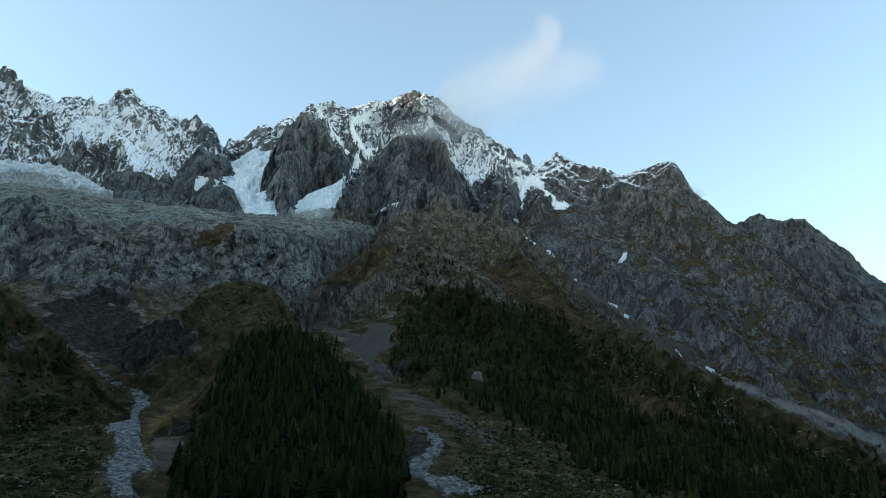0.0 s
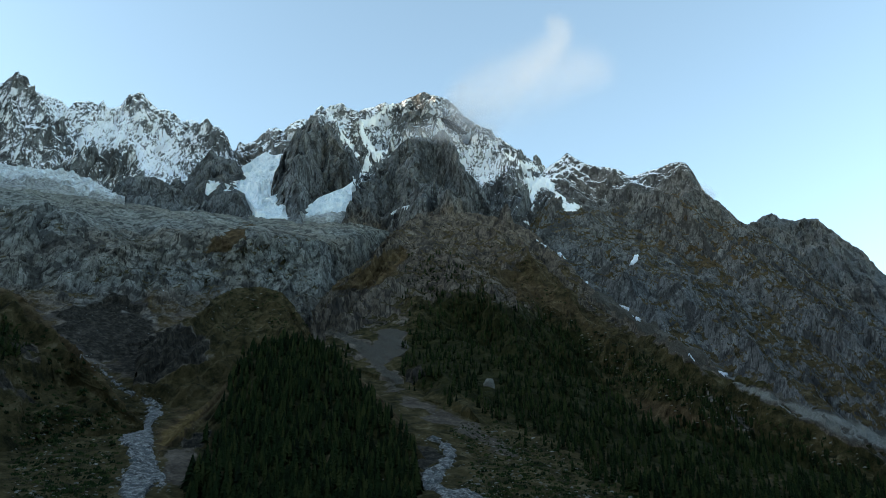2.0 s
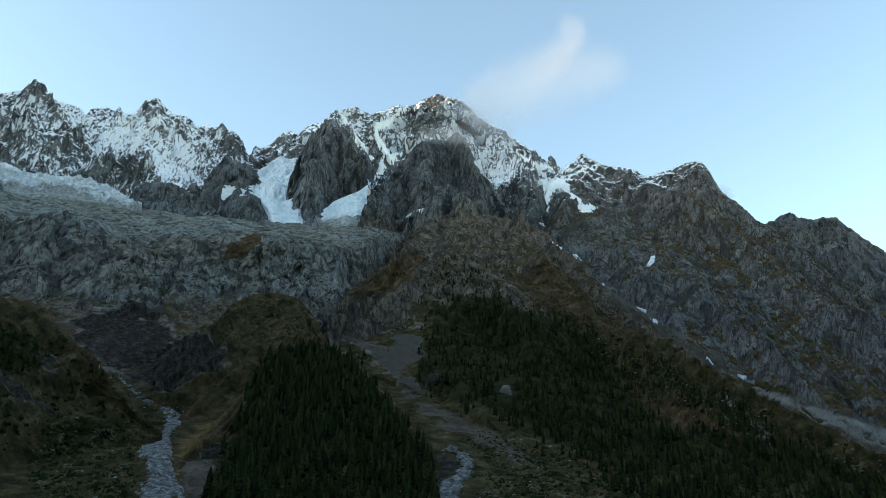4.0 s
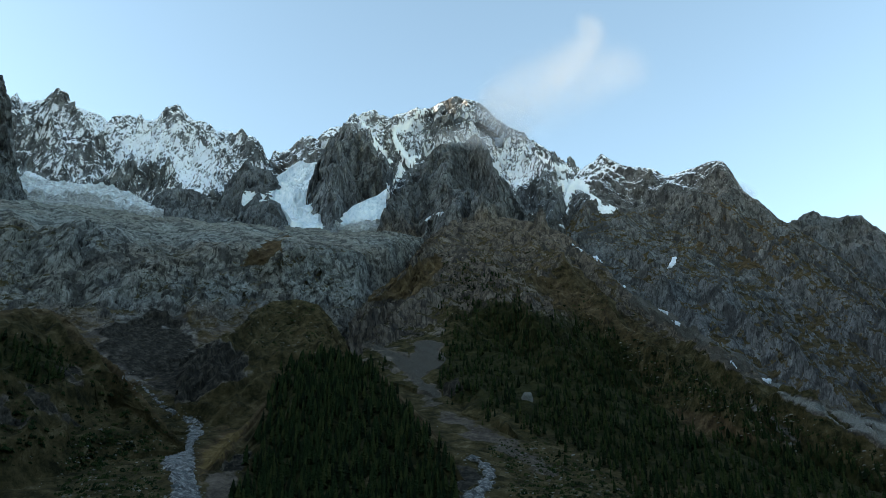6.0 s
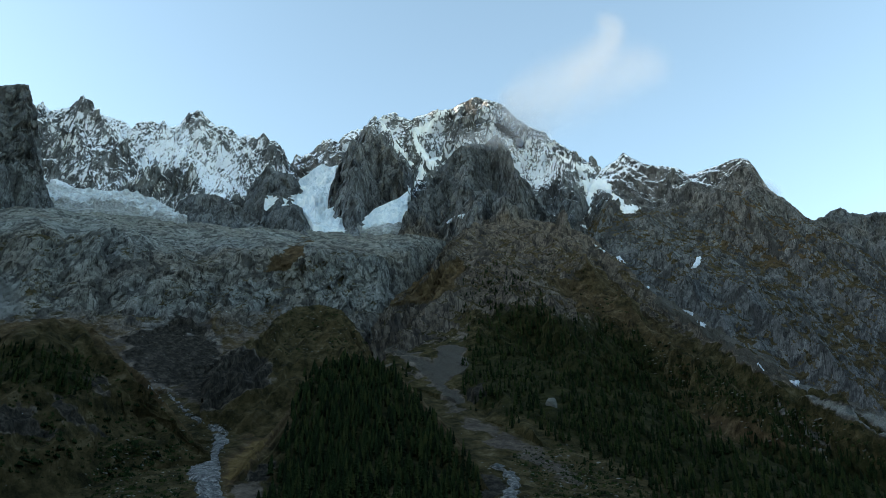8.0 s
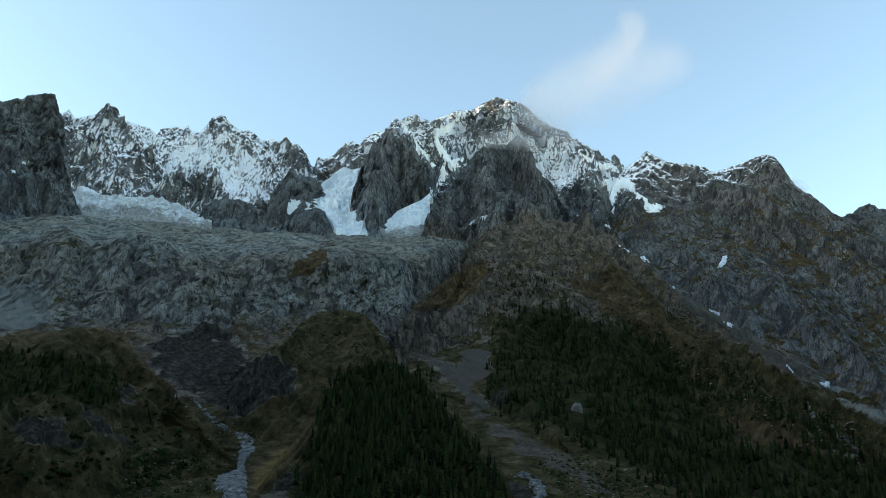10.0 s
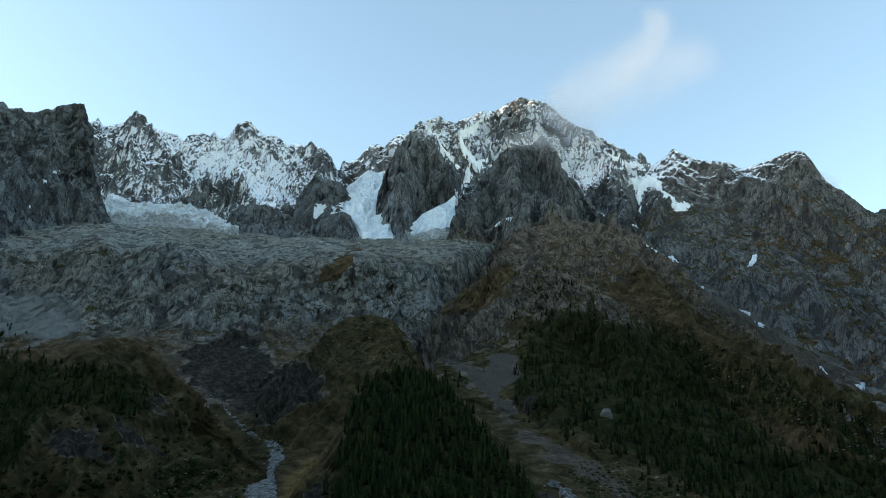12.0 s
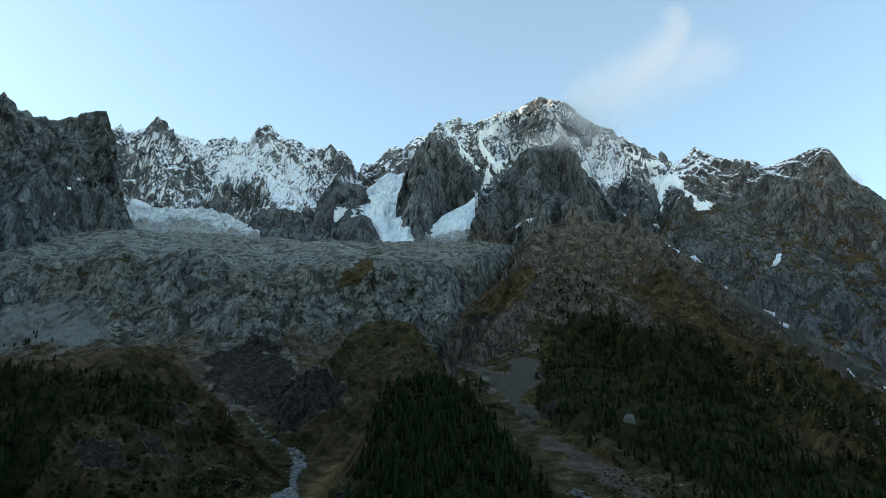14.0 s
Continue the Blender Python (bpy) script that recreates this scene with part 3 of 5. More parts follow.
FAR_CREST = [(19.53, 3405, 1448), (22.03, 3418, 1480), (23.05, 3438, 1497), (23.55, 3452, 1528), (24.32, 3473, 1543), 
    (24.83, 3469, 1510), (25.73, 3463, 1482), (26.33, 3445, 1481), (27.24, 3434, 1464), (27.67, 3436, 1416), 
    (28.14, 3431, 1386), (28.85, 3438, 1322), (29.45, 3435, 1282), (29.95, 3440, 1220), (30.36, 3439, 1172), 
    (31.04, 3436, 1128), (32.17, 3438, 1067), (33.70, 3468, 964)]
CLIFF_FOOT = [(-44.40, 1366, 309), (-40.90, 1379, 338), (-35.99, 1374, 359), (-29.32, 1317, 337), (-23.41, 1292, 314), 
    (-19.79, 1317, 337), (-16.03, 1378, 381), (-11.11, 1353, 361), (-7.77, 1548, 406), (-3.99, 1740, 459)]
CLIFF_BASE = [(-44.99, 1594, 426), (-41.53, 1631, 481), (-37.74, 1645, 535), (-32.98, 1614, 532), (-29.10, 1605, 529), 
    (-20.46, 1608, 553), (-17.80, 1644, 600), (-14.53, 1649, 615), (-11.89, 1604, 563), (-9.73, 1628, 556), 
    (-8.00, 1733, 588), (-6.30, 1889, 658), (-4.15, 2160, 790)]
CLIFF_LIP = [(-45.93, 1848, 622), (-42.35, 1861, 676), (-40.53, 1866, 719), (-38.36, 1829, 703), (-36.41, 1858, 767), 
    (-33.70, 1812, 747), (-31.11, 1813, 795), (-24.48, 1724, 698), (-22.35, 1744, 754), (-20.68, 1711, 730), 
    (-19.16, 1727, 768), (-17.02, 1694, 743), (-14.98, 1710, 781), (-12.76, 1706, 766), (-10.59, 1774, 810), 
    (-8.36, 1928, 881), (-6.55, 2184, 995), (-4.27, 2466, 1100)]
CLIFF_CREST = [(-47.08, 2536, 1063), (-43.12, 2579, 1090), (-36.01, 2603, 1162), (-30.88, 2592, 1184), (-27.15, 2540, 1179), 
    (-19.31, 2447, 1141), (-15.93, 2487, 1173), (-12.87, 2487, 1174), (-8.40, 2486, 1175), (-5.66, 2448, 1138), 
    (-4.27, 2553, 1149)]
KNOBA_FOOT = [(-27.27, 2400, 1001), (-23.56, 2339, 1015), (-19.62, 2371, 1067)]
KNOBA_CREST = [(-27.16, 2649, 1180), (-26.53, 2762, 1293), (-26.21, 2786, 1359), (-25.52, 2818, 1408), (-24.50, 2773, 1407), 
    (-23.27, 2739, 1387), (-22.27, 2711, 1354), (-21.38, 2683, 1319), (-20.20, 2666, 1263)]
DARKPEAK_FOOT = [(-22.06, 2556, 1143), (-18.83, 2502, 1142), (-15.89, 2540, 1179)]
DARKPEAK_CREST = [(-22.09, 2889, 1376), (-21.58, 2962, 1454), (-21.05, 2972, 1546), (-20.44, 2988, 1622), (-19.90, 3005, 1694), 
    (-19.23, 3004, 1671), (-18.52, 2996, 1660), (-17.80, 2988, 1648), (-17.22, 2989, 1621), (-16.61, 2934, 1510), 
    (-16.17, 2864, 1427)]
KNOBB_FOOT = [(-19.97, 2379, 1049), (-17.50, 2328, 1041), (-14.96, 2368, 1073)]
KNOBB_CREST = [(-19.87, 2547, 1162), (-19.46, 2618, 1247), (-18.99, 2624, 1293), (-18.29, 2635, 1327), (-17.54, 2602, 1325), 
    (-16.91, 2580, 1303), (-16.46, 2570, 1255), (-15.73, 2557, 1212), (-15.25, 2539, 1182)]
SPUR_FOOT = [(-10.49, 1285, 344), (-6.95, 1274, 344), (-3.54, 1186, 286), (0.66, 1029, 211), (4.72, 908, 147), (8.64, 813, 108), 
    (12.43, 755, 84), (17.87, 697, 63), (23.01, 678, 53), (30.37, 649, 38)]
SPUR_MID = [(-10.68, 1431, 448), (-8.03, 1559, 541), (-3.74, 1723, 674), (0.71, 1643, 603), (5.05, 1565, 522), (9.20, 1488, 433), 
    (13.11, 1409, 342), (18.59, 1278, 240), (23.67, 1187, 176), (30.78, 1095, 101)]
SPUR_CREST = [(-10.79, 1609, 548), (-9.83, 1688, 624), (-8.17, 1749, 690), (-6.47, 1825, 769), (-5.54, 2098, 943), (-4.31, 2396, 1133), 
    (-2.26, 2468, 1214), (0.28, 2507, 1247), (3.04, 2500, 1215), (5.54, 2442, 1153), (7.06, 2422, 1076), (8.55, 2399, 1001), 
    (9.96, 2316, 886), (11.97, 2247, 785), (13.93, 2170, 699), (17.26, 2007, 545), (19.55, 1848, 442), (22.14, 1711, 367), 
    (24.76, 1572, 299), (27.21, 1461, 239), (29.08, 1388, 187), (31.01, 1342, 149)]
ALP_FOOT = [(-22.84, 1049, 209), (-19.40, 1048, 214), (-15.62, 1057, 222), (-10.10, 1074, 236)]
ALP_CREST = [(-22.88, 1298, 372), (-21.68, 1340, 405), (-20.26, 1382, 438), (-18.98, 1424, 472), (-17.94, 1508, 536), 
    (-16.59, 1577, 580), (-14.95, 1593, 594), (-13.24, 1549, 568), (-11.84, 1468, 498), (-10.41, 1342, 400)]
LEFTHILL_FOOT = [(-37.35, 756, 81), (-32.15, 803, 108), (-29.28, 860, 130), (-26.19, 907, 153), (-23.89, 935, 166), (-21.84, 939, 172)]
LEFTHILL_MID = [(-37.07, 787, 143), (-35.87, 824, 162), (-33.24, 869, 192), (-30.24, 935, 220), (-26.86, 993, 231), (-24.16, 960, 199), 
    (-21.90, 940, 175)]
LEFTHILL_CREST = [(-45.85, 1060, 294), (-41.32, 1105, 320), (-39.43, 1131, 338), (-37.10, 1156, 356), (-35.04, 1182, 376), 
    (-33.27, 1207, 395), (-31.97, 1216, 401), (-30.96, 1208, 392), (-30.10, 1174, 368), (-29.00, 1131, 336), 
    (-27.49, 1079, 300), (-26.20, 1006, 263), (-21.95, 941, 177)]
HILL_FOOT = [(-20.44, 589, 38), (-14.00, 599, 40), (-7.20, 608, 43), (-1.15, 628, 51)]
HILL_MID = [(-20.98, 716, 80), (-18.97, 791, 116), (-17.55, 820, 127), (-14.69, 885, 163), (-11.66, 910, 189), (-7.57, 883, 173), 
    (-3.43, 790, 128), (-1.17, 734, 94)]
HILL_CREST = [(-21.07, 744, 91), (-20.77, 792, 115), (-20.36, 838, 140), (-19.32, 884, 171), (-17.63, 976, 217), (-16.46, 1057, 264), 
    (-15.89, 1130, 302), (-14.90, 1220, 353), (-12.94, 1243, 381), (-10.43, 1234, 375), (-8.60, 1172, 336),
    (-6.60, 1086, 274), (-4.10, 959, 199), (-2.50, 867, 152), (-1.18, 760, 104)]
GROUND_A = [(-34.16, 579, 41), (-20.99, 598, 53), (-0.96, 617, 58), (12.30, 638, 55), (30.58, 698, 53)]
GROUND_B = [(-34.94, 794, 101), (-22.35, 810, 131), (-0.99, 838, 142), (12.54, 793, 104), (30.85, 796, 78)]
GROUND_C = [(-35.40, 967, 156), (-21.72, 1020, 195), (-11.59, 942, 183), (-1.83, 941, 190), (12.64, 890, 135), (30.92, 895, 93)]
GROUND_D = [(-35.87, 1227, 241), (-21.13, 1188, 278), (-11.82, 1195, 292), (-3.55, 1231, 311), (12.64, 989, 150), (30.78, 946, 87)]
GROUND_E = [(-38.87, 1448, 307), (-25.34, 1337, 343), (-21.43, 1351, 366), (-12.03, 1393, 402), (-3.61, 1420, 416), 
    (4.88, 1456, 362), (12.64, 1236, 187), (30.68, 1046, 88)]
GROUND_F = [(-39.54, 1840, 475), (-21.88, 1712, 557), (-3.68, 1793, 627), (4.99, 1819, 549), (12.64, 1582, 240), (30.58, 1396, 105)]
ICEA_FOOT = [(-37.17, 2482, 1062), (-35.36, 2546, 1117), (-33.87, 2535, 1141), (-32.13, 2535, 1165), (-30.50, 2533, 1170), 
    (-27.98, 2506, 1157), (-26.31, 2464, 1153), (-25.19, 2434, 1122)]
ICEA_CREST = [(-37.16, 2741, 1219), (-36.34, 2816, 1295), (-35.32, 2888, 1378), (-35.13, 2922, 1424), (-33.88, 2927, 1412), 
    (-32.33, 2926, 1415), (-29.89, 2915, 1436), (-28.15, 2877, 1402), (-26.37, 2752, 1314), (-25.44, 2628, 1227)]
ICEB_FOOT = [(-19.76, 2727, 1366), (-18.07, 2679, 1351), (-16.90, 2634, 1328), (-16.32, 2556, 1261), (-15.77, 2470, 1187), 
    (-14.86, 2467, 1169), (-13.98, 2467, 1170), (-13.12, 2472, 1181), (-12.8, 2488, 1194)]
ICEB_CREST = [(-19.83, 2894, 1480), (-18.74, 2927, 1525), (-17.48, 2962, 1565), (-17.23, 3161, 1723), (-16.62, 3236, 1794), 
    (-15.81, 3302, 1880), (-14.69, 3344, 1908), (-13.80, 3337, 1921), (-13.07, 3309, 1868)]
ICEC_FOOT = [(-12.65, 2460, 1170), (-11.12, 2453, 1174), (-10.01, 2450, 1181), (-9.10, 2453, 1175), (-8.10, 2471, 1184)]
ICEC_CREST = [(-12.70, 2500, 1200), (-12.49, 2563, 1246), (-11.85, 2601, 1283), (-11.02, 2673, 1363), (-9.92, 2705, 1409), 
    (-9.03, 2741, 1448), (-8.28, 2816, 1520)]
PATCHES = [
    [(-5.12, 26.21), (-4.42, 26.62), (-3.45, 26.86), (-3.82, 26.5), (-4.89, 26.08)],
    [(7.95, 23.15), (8.5, 23.1), (8.87, 22.58), (8.46, 22.7)],
    [(5.69, 25.56), (6.04, 25.45), (6.2, 25.2), (5.76, 25.35)],
    [(6.46, 24.38), (6.95, 23.94), (7.56, 23.57), (7.33, 23.53), (6.61, 24.05)],
    [(9.86, 21.19), (10.45, 20.82), (10.35, 20.67)],
    [(12.61, 19.11), (13.36, 18.78), (13.18, 18.6)],
    [(13.45, 18.27), (13.97, 18.07), (14.38, 17.62), (13.93, 17.77), (13.49, 18.04)],
    [(16.98, 15.51), (17.25, 15.34), (17.48, 14.94), (17.22, 15.02)],
    [(18.73, 14.16), (19.72, 13.68), (19.41, 13.57)],
    [(14.06, 22.48), (14.48, 22.53), (14.33, 22.05), (14.04, 21.76), (13.55, 21.75), (13.84, 22.1)],
    [(-39.7, 26.27), (-38.84, 26.31), (-39.08, 26.01), (-39.46, 26.02)],
    [(-39.19, 26.83), (-38.55, 27.09), (-38.79, 26.77), (-39.08, 26.7)],
    [(-40.72, 25.32), (-40.42, 25.31), (-40.46, 25.15)],
    [(-40.37, 24.75), (-39.86, 24.48), (-39.98, 24.34)],
    [(-35.26, 25.97), (-34.8, 26.05), (-33.62, 25.77), (-34.92, 25.64)]]

# rock colour kept paler and bluer here, in place of distance haze
land("snowy_mountain_ridge", [WALL_FOOT, WALL_CREST], 240,
     [(130, 480, 2.2), (44, 150, 2.0), (30, 62, 1.4, 1), (12, 22, 1.1, 1)], 9, high_face(1430, 0.6, haze_blue=1.0, dark=0.3, white=WALL_WHITE, bare=WALL_BARE),
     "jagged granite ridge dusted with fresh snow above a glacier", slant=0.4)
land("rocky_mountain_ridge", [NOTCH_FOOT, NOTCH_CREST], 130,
     [(80, 240, 2.6), (36, 90, 1.6, 1), (12, 34, 1.3, 1)], 14, high_face(1900, 0.4, haze_blue=0.7),
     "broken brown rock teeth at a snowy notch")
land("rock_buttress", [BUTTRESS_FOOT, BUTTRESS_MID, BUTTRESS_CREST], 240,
     [(110, 380, 2.6), (36, 130, 2.4), (24, 54, 1.4, 1), (10, 19, 1.1, 1)], 10, high_face(2300, 0.0, dark=0.4, haze_blue=1.0),
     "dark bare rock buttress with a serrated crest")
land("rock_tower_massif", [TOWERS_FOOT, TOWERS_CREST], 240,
     [(110, 230, 4.0), (40, 90, 3.2), (20, 42, 1.8, 1), (8, 17, 1.2, 1)], 14, high_face(1850, 0.42, dark=0.2, haze_blue=0.85, white=TOWER_WHITE, bare=TOWER_BARE),
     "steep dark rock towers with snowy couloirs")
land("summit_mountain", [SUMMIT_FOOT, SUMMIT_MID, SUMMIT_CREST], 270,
     [(110, 360, 2.4), (40, 130, 2.0), (28, 54, 1.4, 1), (11, 20, 1.1, 1)], 8, high_face(1430, 0.5, haze_blue=1.0, dark=0.35, white=SUMMIT_WHITE, bare=SUMMIT_BARE),
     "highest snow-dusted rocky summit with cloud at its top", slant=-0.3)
def pyramid_paint(b, el, p, nz, t, hollow):
    a = high_face(2600, 0, dark=0.35, haze_blue=0.95, grass=0.45, grass_top=1450, rust=0.25)(b, el, p, nz, t, hollow)
    low = 1 - step(p[..., 2] + 110 * fbm(p, 160, 3, seed=52), 1080, 1400)
    a["haze_blue"] = a["haze_blue"] * (1 - low)
    a["warm"] = 0.8 * low
    a["grass"] = np.maximum(a["grass"], 0.5 * low * step(nz + 0.3 * fbm(p, 70, 3, seed=53), 0.25, 0.6))
    return a


land("rock_pyramid", [PYRAMID_FOOT, PYRAMID_CREST], 220,
     [(110, 260, 3.2), (40, 100, 2.8), (22, 42, 1.6, 1), (8, 16, 1.2, 1)], 11, pyramid_paint,
     "dark bare rock pyramid standing before the summit")


def ridge_paint(b, el, p, nz, t, hollow):
    a = high_face(1640, 0.5, dark=0.55, soft=150, haze_blue=0.7)(b, el, p, nz, t, hollow)
    a["grass"] = 0.7 * step(nz + 0.25 * fbm(p, 120, 3, seed=43), 0.3, 0.62) * (1 - step(p[..., 2], 1350, 1750))
    shoulder = cover(b, el, p, [DOME_TURF], 0.9, 0.9, 90)
    a["grass"] = np.maximum(a["grass"], 0.8 * shoulder * step(nz + 0.3 * fbm(p, 60, 3, seed=48), 0.15, 0.5))
    a["rust"] = 0.3 + 0.3 * shoulder
    a["warm"] = 0.3 + 0 * b
    a["scree"] = 0.9 * cover(b, el, p, [GULLY, GULLY_FAN], 0.3, 0.5, 60)
    a["grass"] *= 1 - a["scree"]
    a["pale"] = 0.8 * cover(b, el, p, [GULLY_FAN], 0.2, 0.3, 50) + 0.35 * cover(b, el, p, [GULLY], 0.3, 0.4, 50)
    return a


land("rocky_mountain_ridge", [RIDGE_FOOT, RIDGE_MID, RIDGE_CREST], 300,
     [(62, 420, 3.0), (15, 130, 3.2), (10, 46, 1.8, 1), (6, 18, 1.2, 1), (2, 8, 1, 1)], 3, ridge_paint,
     "long grey-brown mountain flank falling from a domed snowy crest", slant=0.7)
land("far_mountain_ridge", [FAR_FOOT, FAR_CREST], 150,
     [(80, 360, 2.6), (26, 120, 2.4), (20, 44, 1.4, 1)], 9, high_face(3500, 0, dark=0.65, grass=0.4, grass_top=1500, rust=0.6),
     "dark bare mountain ridge falling away behind the flank", slant=0.7)


def cliff_paint(b, el, p, nz, t, hollow):
    lip = step(t, 0.45, 0.6)
    g = 0.52 * step(nz + 0.35 * fbm(p, 110, 3, seed=45), 0.3, 0.7) * (0.55 + 0.45 * (1 - lip))
    low = 1 - step(t + 0.06 * fbm(p, 120, 3, seed=44), 0.14, 0.26)
    g = np.maximum(g, 0.55 * low)
    ledge = cover(b, el, p, [RUST_LEDGE], 0.3, 0.5)
    fan = cover(b, el, p, [SCREE_FAN], 0.3, 0.6, 90)
    ravine = cover(b, el, p, [RAVINE], 0.8, 1.2, 70)
    return {"snow": 0 * b, "grass": np.maximum(g, ledge) * (1 - fan) * (1 - ravine), "rust": np.maximum(0.08 + 0.7 * ledge, 0.5 * low), "warm": np.maximum(0.8 * low, 0.3), "pale": np.maximum(fan, (1 - low) * (0.5 + 0.16 * step(t, 0.48, 0.66) + 0.3 * fbm(p, 150, 3, seed=46))), "earth": ravine, "dark": 0.55 * low,
            "scree": np.maximum(0.5 * step(t, 0.75, 0.95), 0.95 * fan)}


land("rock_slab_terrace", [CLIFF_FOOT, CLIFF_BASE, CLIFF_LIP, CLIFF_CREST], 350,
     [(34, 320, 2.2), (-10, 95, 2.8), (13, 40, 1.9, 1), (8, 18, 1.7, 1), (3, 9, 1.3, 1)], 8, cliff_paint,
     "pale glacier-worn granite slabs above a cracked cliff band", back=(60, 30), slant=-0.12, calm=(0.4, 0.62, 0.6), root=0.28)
land("rock_knoll", [KNOBA_FOOT, KNOBA_CREST], 70, [(30, 120, 1.5), (18, 50, 1.2, 1), (7, 18, 1, 1)], 8,
     high_face(2600, 0, dark=0.5, grass=0.4, grass_top=2500, haze_blue=0.8), "rounded dark rock knoll below the glacier")
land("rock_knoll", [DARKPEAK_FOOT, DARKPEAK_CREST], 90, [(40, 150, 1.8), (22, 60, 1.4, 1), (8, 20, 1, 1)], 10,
     high_face(1750, 0.3, dark=0.6, soft=160, haze_blue=0.9), "pointed dark rock knoll between two glaciers")
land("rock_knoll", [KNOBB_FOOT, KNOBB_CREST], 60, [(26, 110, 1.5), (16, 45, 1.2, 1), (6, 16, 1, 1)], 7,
     high_face(2600, 0, dark=0.55, haze_blue=0.8), "blunt dark rock knoll at the glacier tongue")


def spur_paint(b, el, p, nz, t, hollow):
    lie = nz + 0.22 * fbm(p, 90, 3, seed=47)
    g = 0.9 * step(lie, 0.36, 0.7) * (1 - 0.75 * step(p[..., 2] + 90 * fbm(p, 120, 3, seed=50), 950, 1230))
    g = np.maximum(g, 0.95 * (1 - step(t, 0.3, 0.45)) * (0.3 + 0.7 * step(b + 1.2 * fbm(p, 120, 3, seed=54), -4.6, -3.0)))
    g = np.maximum(g, 0.8 * step(b + 2 * fbm(p, 150, 3, seed=49), 3, 8) * (1 - step(t, 0.86, 0.97)))
    turf = cover(b, el, p, [RAMP, FLANK, DRY_TURF], 0.4, 0.7, 70)
    loose = np.maximum(cover(b, el, p, [GULLY, GULLY_FAN, GREY_CHANNEL], 0.3, 0.5, 50), 0.7 * cover(b, el, p, [GULLY_PATH], 0.15, 0.3, 30))
    turf = np.maximum(turf, cover(b, el, p, [BROWN_CLEARING], 0.2, 0.3, 30))
    return {"snow": 0 * b, "grass": np.maximum(g, turf) * (1 - loose), "rust": np.maximum(np.maximum(0.4 * step(p[..., 2], 480, 760), (0.84 * cover(b, el, p, [RAMP], 0.4, 0.7, 70) + 0.62 * cover(b, el, p, [FLANK], 0.4, 0.7, 70)) * step(p[..., 2], 350, 650)), 0.7 * cover(b, el, p, [DRY_TURF], 0.2, 0.3, 40)),
            "pale": cover(b, el, p, [GULLY_FAN, GULLY_PATH], 0.15, 0.3, 40), "dark": 0.6 + 0 * b, "warm": 0.9 + 0 * b, "scree": 0.72 * loose, "earth": cover(b, el, p, [GREY_CLEARING], 0.2, 0.3, 30),
            # where the shade under the trees is put into the ground colour
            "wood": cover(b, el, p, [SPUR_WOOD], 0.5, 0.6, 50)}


land("mountain_spur", [SPUR_FOOT, SPUR_MID, SPUR_CREST], 340,
     [(60, 340, 2.6), (18, 110, 2.4), (9, 36, 1.3, 1), (4, 13, 1, 1)], 11, spur_paint,
     "broad brown spur of rock and dry grass, wooded below", back=(120, 90), slant=0.5, root=0.36)


def alp_paint(b, el, p, nz, t, hollow):
    bare = np.maximum(0.75 * cover(b, el, p, [EARTH_CLIFF], 0.5, 0.8, 40), cover(b, el, p, [RAVINE], 0.8, 1.2, 70))
    return {"snow": 0 * b, "earth": bare, "grass": 0.85 * (1 - bare), "rust": 0.12 + 0 * b, "pale": 0 * b, "warm": 0.7 + 0 * b, "dark": 0.4 + 0 * b, "scree": 0 * b}


land("grassy_alp", [ALP_FOOT, ALP_CREST], 110, [(16, 120, 1.2), (8, 40, 1.5), (3, 14, 1)], 3, alp_paint,
     "olive-brown meadow shelf above grey eroded banks", back=(60, 60))


def hill_paint(b, el, p, nz, t, hollow):
    bare = 0.85 * cover(b, el, p, [GREY_BANK] + SLIPS, 0.35, 0.5, 30)
    gold = cover(b, el, p, [YELLOW_BANK], 0.4, 0.5, 30)
    # wood: undergrowth, with tree shade painted into its colour
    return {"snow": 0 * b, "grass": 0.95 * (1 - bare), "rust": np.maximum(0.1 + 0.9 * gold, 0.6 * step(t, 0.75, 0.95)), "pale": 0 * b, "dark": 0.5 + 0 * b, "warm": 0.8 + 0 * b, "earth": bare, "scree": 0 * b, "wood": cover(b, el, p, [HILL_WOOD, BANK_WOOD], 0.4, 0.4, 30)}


land("wooded_bank", [LEFTHILL_FOOT, LEFTHILL_MID, LEFTHILL_CREST], 160, [(24, 150, 1.6), (9, 42, 1.6), (3, 14, 1, 1)], 4, hill_paint,
     "dark valley bank with scrub, trees and landslips", back=(80, 40))
land("wooded_hill", [HILL_FOOT, HILL_MID, HILL_CREST], 150, [(8, 90, 1), (3, 25, 1)], 1, hill_paint,
     "steep hill covered in dark conifers beside a stream", back=(150, 60))


